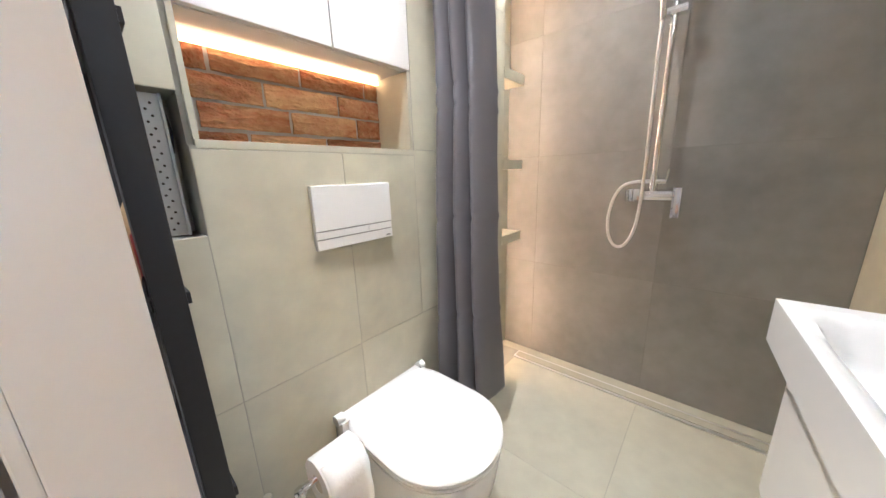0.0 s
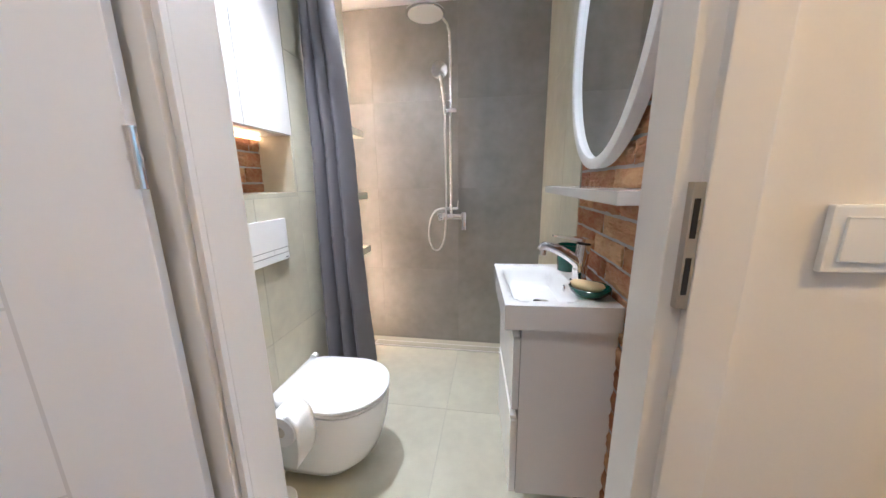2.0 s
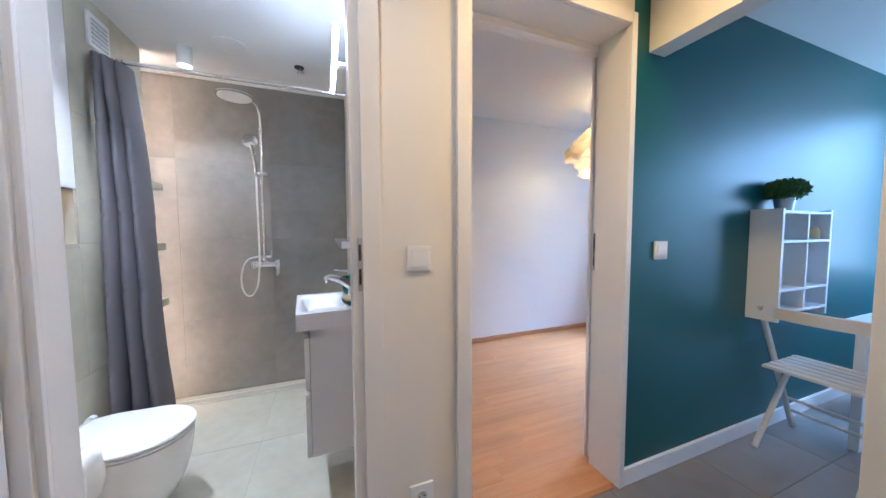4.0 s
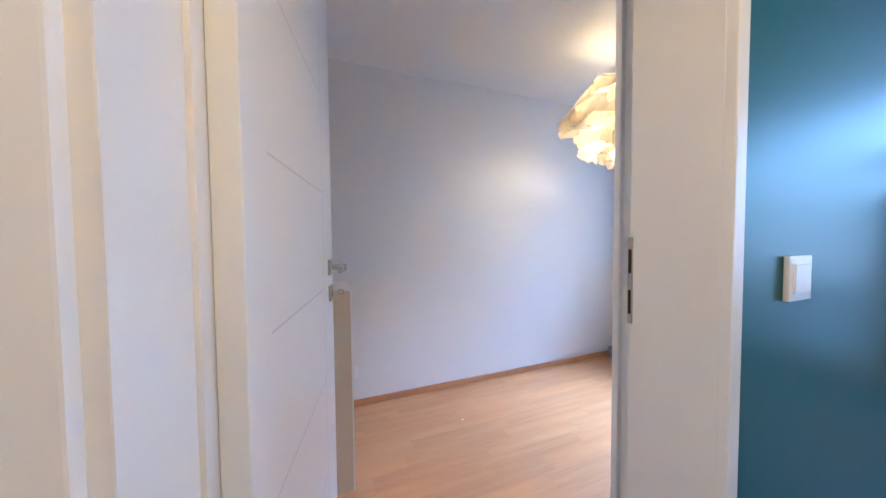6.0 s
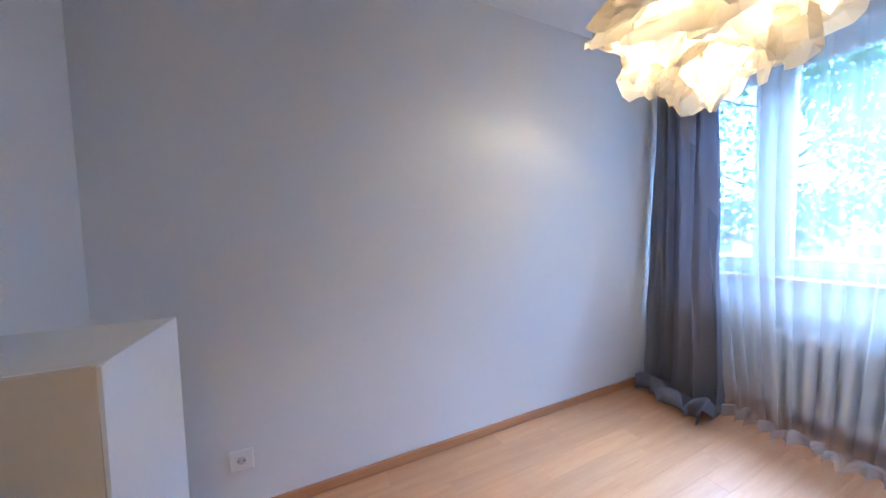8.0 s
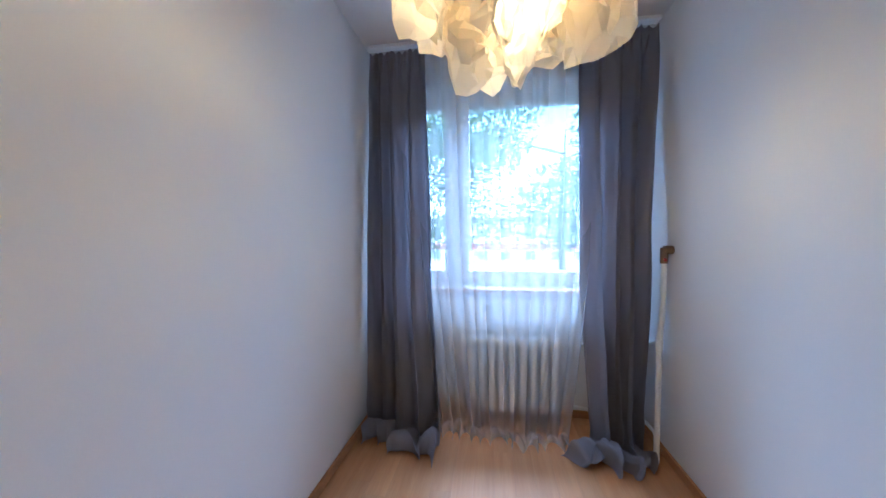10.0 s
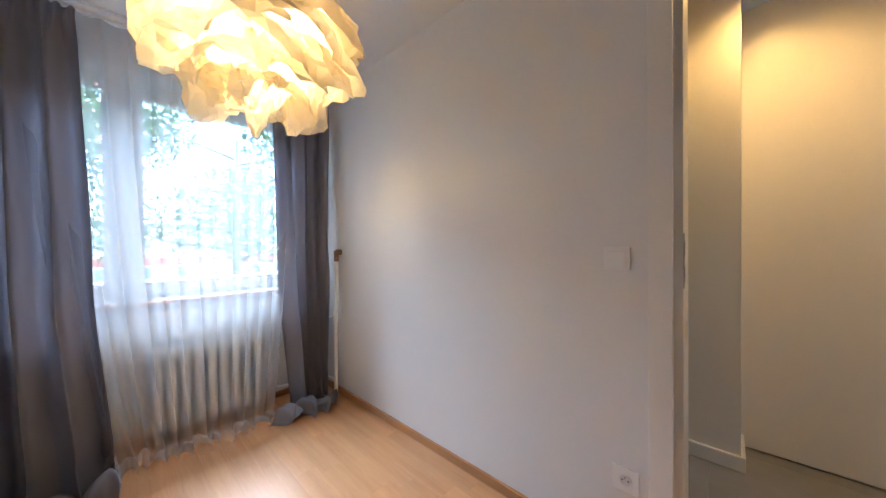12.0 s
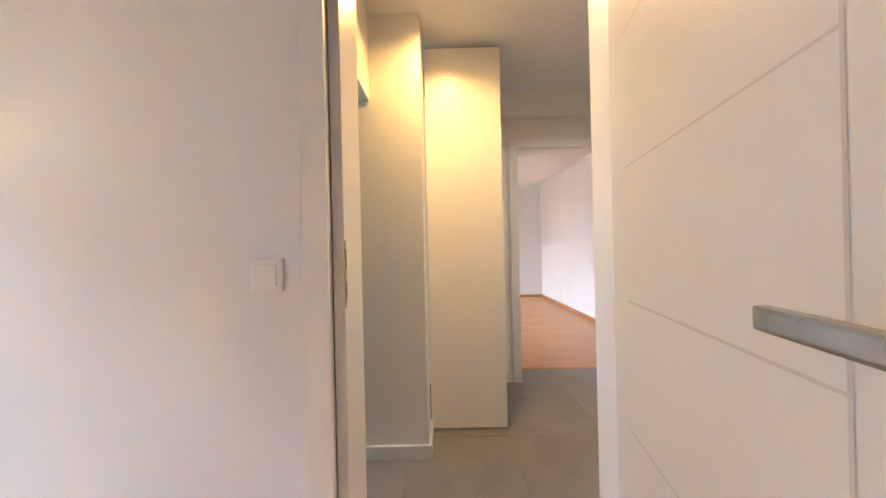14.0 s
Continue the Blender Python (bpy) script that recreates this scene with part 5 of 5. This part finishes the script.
bands = [(0.25, 0.03, 0.27, 0.09, 0), (0.21, 0.17, 0.33, 0.14, 1), (0.15, 0.20, 0.35, 0.14, 2), (0.08, 0.20, 0.345, 0.15, 3), (0.01, 0.16, 0.285, 0.15, 4), (-0.05, 0.12, 0.215, 0.14, 5), (-0.10, 0.07, 0.150, 0.12, 6)]
for top, r0, r1, drop, k in bands:
    for h in range(2):
        a0 = k * 0.9 + h * math.pi
        thicken(part("paper_sheet", petal(top, r0, r1, drop, a0, a0 + math.pi * 1.12, 2.7 * k + 5 * h, 0.05), M_PAPER, lampo), 0.0008)
for a, r, top, length, width, k in ((0.4, 0.05, -0.16, 0.165, 0.085, 1), (2.3, 0.10, -0.12, 0.13, 0.09, 2), (4.2, 0.11, -0.12, 0.125, 0.09, 3), (5.4, 0.17, -0.07, 0.13, 0.10, 4), (1.3, 0.17, -0.07, 0.12, 0.10, 5), (3.2, 0.19, -0.05, 0.12, 0.10, 6)):
    thicken(part("paper_tip", kerchief(a, r, top, length, width, k), M_PAPER, lampo), 0.0008)


def wall_plate(name, place, normal, label, category, socket=False, size=0.083):
    """A switch or socket in the local frame (face towards -y), turned to the wall's normal."""
    t = thing(name, (0, 0, 0), label, category)
    h = size / 2
    fr = part("frame", box((-h, h, -0.009, 0, -h, h), bevel=0.003), M_PLASTIC, t)
    if socket:
        part("insert", turned([(0.001, -0.0095), (0.021, -0.0095), (0.021, -0.011), (0.019, -0.0115), (0.018, -0.0095), (0.001, -0.0092)], (0, 0, 0), 24, "Y"), M_PLASTIC, t)
        # slightly darker disc paints the shade inside the socket cup
        part("cup", turned([(0.001, -0.0098), (0.017, -0.0098), (0.017, -0.0102), (0.001, -0.0102)], (0, 0, 0), 24, "Y"), M_GROOVE_SHADE, t)
        for dx in (-0.0095, 0.0095):
            part("pin_hole", rod((dx, -0.0100, 0), (dx, -0.0108, 0), 0.0026, seg=10), M_DARK, t)
        part("earth_pin", rod((0, -0.010, 0.011), (0, -0.022, 0.011), 0.0024, seg=8), M_STEEL, t)
    else:
        part("rocker", box((-h * 0.66, h * 0.66, -0.0125, -0.008, -h * 0.66, h * 0.66), bevel=0.002), M_PLASTIC, t)
        # darker line paints the shade in the gap over the rocker
        part("indicator_gap", box((-h * 0.66, h * 0.66, -0.0128, -0.012, h * 0.60, h * 0.63)), M_GROOVE_SHADE, t)
    t.matrix_world = Matrix.Translation(place) @ pose(0, 0, 0, 0, 0, normal)
    return t


wall_plate("light_switch", (1.27, -1.396, 1.10), 0, "white light switch on the cream hall wall", "switch")
wall_plate("wall_socket", (1.272, -1.396, 0.27), 0, "white wall socket low on the hall wall", "socket", True)
wall_plate("light_switch", (2.455, -1.396, 1.095), 0, "white light switch on the teal wall", "switch", size=0.085)
wall_plate("light_switch", (2.395, -1.199, 1.09), 180, "white light switch on the bedroom wall", "switch")
wall_plate("wall_socket", (2.37, -1.199, 0.315), 180, "white wall socket low on the bedroom wall", "socket", True)
wall_plate("wall_socket", (1.79, 0.505, 0.245), 0, "white wall socket beside the leaning board", "socket", True)
wall_plate("wall_socket", (-0.279, -6.4, 0.30), 90, "white wall socket in the far room", "socket", True)

board = thing("low_casing", (1.56, -0.07, 0), "low white boxed casing with a cream front panel", "casing")
part("carcass", box((1.392, 1.738, -0.228, 0.10, 0.0, 0.940), bevel=0.002), M_DOOR, board, "white laminated carcass")
part("front_panel", box((1.392, 1.731, -0.242, -0.2285, 0.0, 0.938), bevel=0.002), M_CREAM_BOARD, board, "plain cream front panel")
part("edge_band", box((1.7315, 1.7385, -0.242, -0.2285, 0.0, 0.938), bevel=0.001), M_DOOR, board, "white edge band")

scrap = tagged(part("paint_fleck", turned([(0.001, 0), (0.006, 0), (0.004, 0.003), (0.001, 0.004)], (2.44, 0.07, 0.0003), 7), M_PLASTIC), "small white paint fleck lying on the laminate", "paint fleck")

# ---- hall and kitchen things ----
ward = thing("wardrobe", (1.8, -2.65, 0), "tall plain cream wardrobe reaching the ceiling", "wardrobe")
part("body", box((1.575, 2.048, -2.95, -2.385, 0.0, 2.385)), M_FRAME, ward)
part("door", box((1.568, 2.047, -2.383, -2.363, 0.012, 2.418), bevel=0.002), M_FRAME, ward, "flat cream door")
# dark strip set in for the shade of the gap under the door
part("plinth", box((1.58, 2.045, -2.40, -2.386, 0.0, 0.012)), M_DARK, ward)
hs1 = thing("hall_spot", (1.89, -1.93, CEIL_HALL), "recessed warm ceiling spot, lit", "spot lamp", "hall spots")
part("ring", turned([(0.030, 0), (0.045, 0), (0.045, -0.005), (0.030, -0.005), (0.030, 0)], (1.89, -1.93, CEIL_HALL), 28), M_PLASTIC, hs1, smooth=True)
part("lens", turned([(0.001, 0), (0.030, 0), (0.030, -0.003), (0.001, -0.003)], (1.89, -1.93, CEIL_HALL - 0.0005), 28), M_HALL_GLOW, hs1)
# unseen second fitting, added to go with the extra hall lamp
copy_thing(hs1, Matrix.Translation((0.70, -2.05, CEIL_HALL)))

unit = thing("shelf_unit", (3.35, -1.5, 0.74), "white open wall shelf unit above the dining table", "shelf unit")
for bx in ((3.18, 3.20, -1.53, -1.397, 0.70, 1.30), (3.44, 3.455, -1.53, -1.397, 0.74, 1.285), (3.69, 3.71, -1.53, -1.397, 0.70, 1.30)):
    part("upright", box(bx, bevel=0.002), M_DOOR, unit)
for z in (0.74, 0.86, 1.12, 1.275):
    part("shelf", box((3.20, 3.44, -1.53, -1.397, z, z + 0.014), bevel=0.002), M_DOOR, unit)
    part("shelf", box((3.455, 3.69, -1.53, -1.397, z, z + 0.014), bevel=0.002), M_DOOR, unit)
part("back", box((3.20, 3.69, -1.4, -1.396, 0.74, 1.28)), M_DOOR, unit)
tab = thing("folding_table", (3.7, -1.75, 0), "white folding dining table against the teal wall", "table")
part("tabletop", box((3.56, 4.40, -2.10, -1.64, 0.690, 0.712), bevel=0.004), M_DOOR, tab)
for x, y in ((3.62, -2.05), (4.34, -2.05), (3.62, -1.69), (4.34, -1.69)):
    part("leg", box((x - 0.02, x + 0.02, y - 0.02, y + 0.02, 0, 0.690), bevel=0.003), M_DOOR, tab)


def folding_chair(name):
    c = thing(name, (0, 0, 0), "white-stained slatted folding wooden chair", "chair", "dining chairs")
    for x in (-0.20, 0.20):
        part("back_leg", rod((x, 0.02, 0.78), (x, -0.40, 0.0), 0.015, seg=8), M_PINE, c)
        part("front_leg", rod((x * 0.9, -0.33, 0.45), (x * 0.9, 0.05, 0.0), 0.014, seg=8), M_PINE, c)
    for k in range(6):
        part("seat_slat", box((-0.19, 0.19, -0.36 + 0.062 * k, -0.312 + 0.062 * k, 0.438, 0.452), bevel=0.003), M_PINE, c)
    rail = [[(x, 0.028 - 0.9 * x * x + dy, 0.752 + dz) for dy, dz in ((-0.011, -0.03), (0.011, -0.03), (0.011, 0.026), (0.006, 0.03), (-0.006, 0.03), (-0.011, 0.026))] for x in [-0.225 + 0.03 * k for k in range(16)]]
    part("back_rest", loft(rail), M_PINE, c)
    for z, y in ((0.12, -0.337), (0.20, -0.30)):
        part("stretcher", rod((-0.2, y, z), (0.2, y, z), 0.010, seg=8), M_PINE, c)
    return c


ch = folding_chair("folding_chair")
ch.matrix_world = pose(3.20, -1.66, 0, 0, 0, 90)
c2 = copy_thing(ch, pose(4.75, -1.75, 0, 0, 0, 270))
pot = thing("potted_plant", (3.40, -1.5, 1.30), "small bushy green plant in a white pot", "plant")
part("pot", turned([(0.001, 0), (0.035, 0), (0.045, 0.075), (0.041, 0.075), (0.035, 0.01), (0.001, 0.01)], (3.36, -1.46, 1.289)), M_ZINC, pot, smooth=True)


def leaves(centre, radius, count, size, seed, flat=1.0, mat=None):
    r = random.Random(seed)
    verts, faces = [], []
    for k in range(count):
        while True:
            q = Vector((r.uniform(-1, 1), r.uniform(-1, 1), r.uniform(-1, 1)))
            if q.length < 1 and q.length > 0.25 * r.random():
                break
        c = Vector(centre) + Vector((q.x * radius, q.y * radius, q.z * radius * flat))
        e = Euler((r.uniform(0, 6.3), r.uniform(0, 6.3), r.uniform(0, 6.3))).to_matrix()
        s = size * r.uniform(0.6, 1.3)
        i = len(verts)
        for p in ((-0.5, 0, 0), (0, -0.28, 0.08), (0.6, 0, 0), (0, 0.28, 0.08)):
            verts.append(c + e @ (Vector(p) * s))
        faces.append((i, i + 1, i + 2, i + 3))
    me = bpy.data.meshes.new("leaves")
    me.from_pydata([tuple(v) for v in verts], [], faces)
    me.materials.append(mat or M_LEAF)
    return me


def leaf_part(name, me, parent):
    ob = new(name, me)
    ob.parent = parent
    ob.matrix_parent_inverse = parent.matrix_world.inverted()
    return ob


leaf_part("foliage", leaves((3.36, -1.46, 1.41), 0.10, 1400, 0.022, 3, 0.6), pot)
for z, x, h in ((0.875, 3.27, 0.10), (1.135, 3.66, 0.07)):
    b = thing("small_jar", (x, -1.47, z), "small pale jar on the white shelf unit", "jar", "jars on the shelf unit")
    part("jar", turned([(0.001, 0), (0.03, 0), (0.034, h * 0.5), (0.022, h), (0.001, h)], (x, -1.47, z + 0.0005)), M_SOAP, b, smooth=True)

# ---- outside ----
setting("ground", box((5.6, 260, -160, 160, -3.3, -3.0)), M_GRASS, "grass and ground outside the windows", "ground")


def house(name, x, y0, y1, h, label):
    t = thing(name, (x, (y0 + y1) / 2, -3), label, "building")
    w = part("wall", box((x, x + 10, y0, y1, -3, h)), M_PLASTER, t)
    part("band", box((x - 0.09, x - 0.002, y0 + 0.1, y1 - 0.1, -0.45, 0.35)), M_BRICK_RED, t, "red brick band")
    part("roof", box((x - 0.3, x + 10.3, y0 - 0.3, y1 + 0.3, h, h + 0.35), bevel=0.05), M_HALL_TILE, t)
    y = y0 + 1.2
    while y < y1 - 2:
        for z in (-1.8, 1.0):
            if z + 1.5 < h:
                wnd = part("window", box((x - 0.06, x + 0.02, y, y + 1.5, z, z + 1.3)), M_PLASTIC, w)
                part("pane", box((x - 0.075, x - 0.05, y + 0.1, y + 1.4, z + 0.1, z + 1.2)), M_WINDARK, wnd)
        y += 3.0


house("apartment_building", 42, -34, 30, 3.2, "low rendered building across the yard")


def tree(x, y, h, seed, label):
    t = thing("tree", (x, y, -3), label, "tree", "yard trees")
    r = random.Random(seed)
    part("trunk", tube([(x, y, -3), (x + 0.1, y, -3 + h * 0.3), (x - 0.1, y + 0.1, -3 + h * 0.6), (x, y, -3 + h * 0.9)], [0.16, 0.11, 0.07, 0.02], 10), M_BARK, t, smooth=True)
    for k in range(9):
        a, z = r.uniform(0, 6.28), -3 + h * r.uniform(0.45, 0.85)
        L = r.uniform(1.0, 2.6)
        tip = (x + L * math.cos(a), y + L * math.sin(a), z + 0.7)
        part("limb", tube([(x, y, z), ((x + tip[0]) / 2, (y + tip[1]) / 2, z + 0.2), tip], [0.035, 0.025, 0.01], 6), M_BARK, t)
        leaf_part("crown", leaves(tip, r.uniform(0.8, 1.4), 700, 0.14, seed * 10 + k, 0.8, M_TREE_LEAF), t)


tree(10.6, 1.6, 7.8, 2, "leafy green tree outside the bedroom window")
tree(11.2, -2.2, 7.6, 5, "leafy green tree outside the bedroom window")
tree(13.5, 7.0, 7.0, 8, "leafy green tree beside the window view")
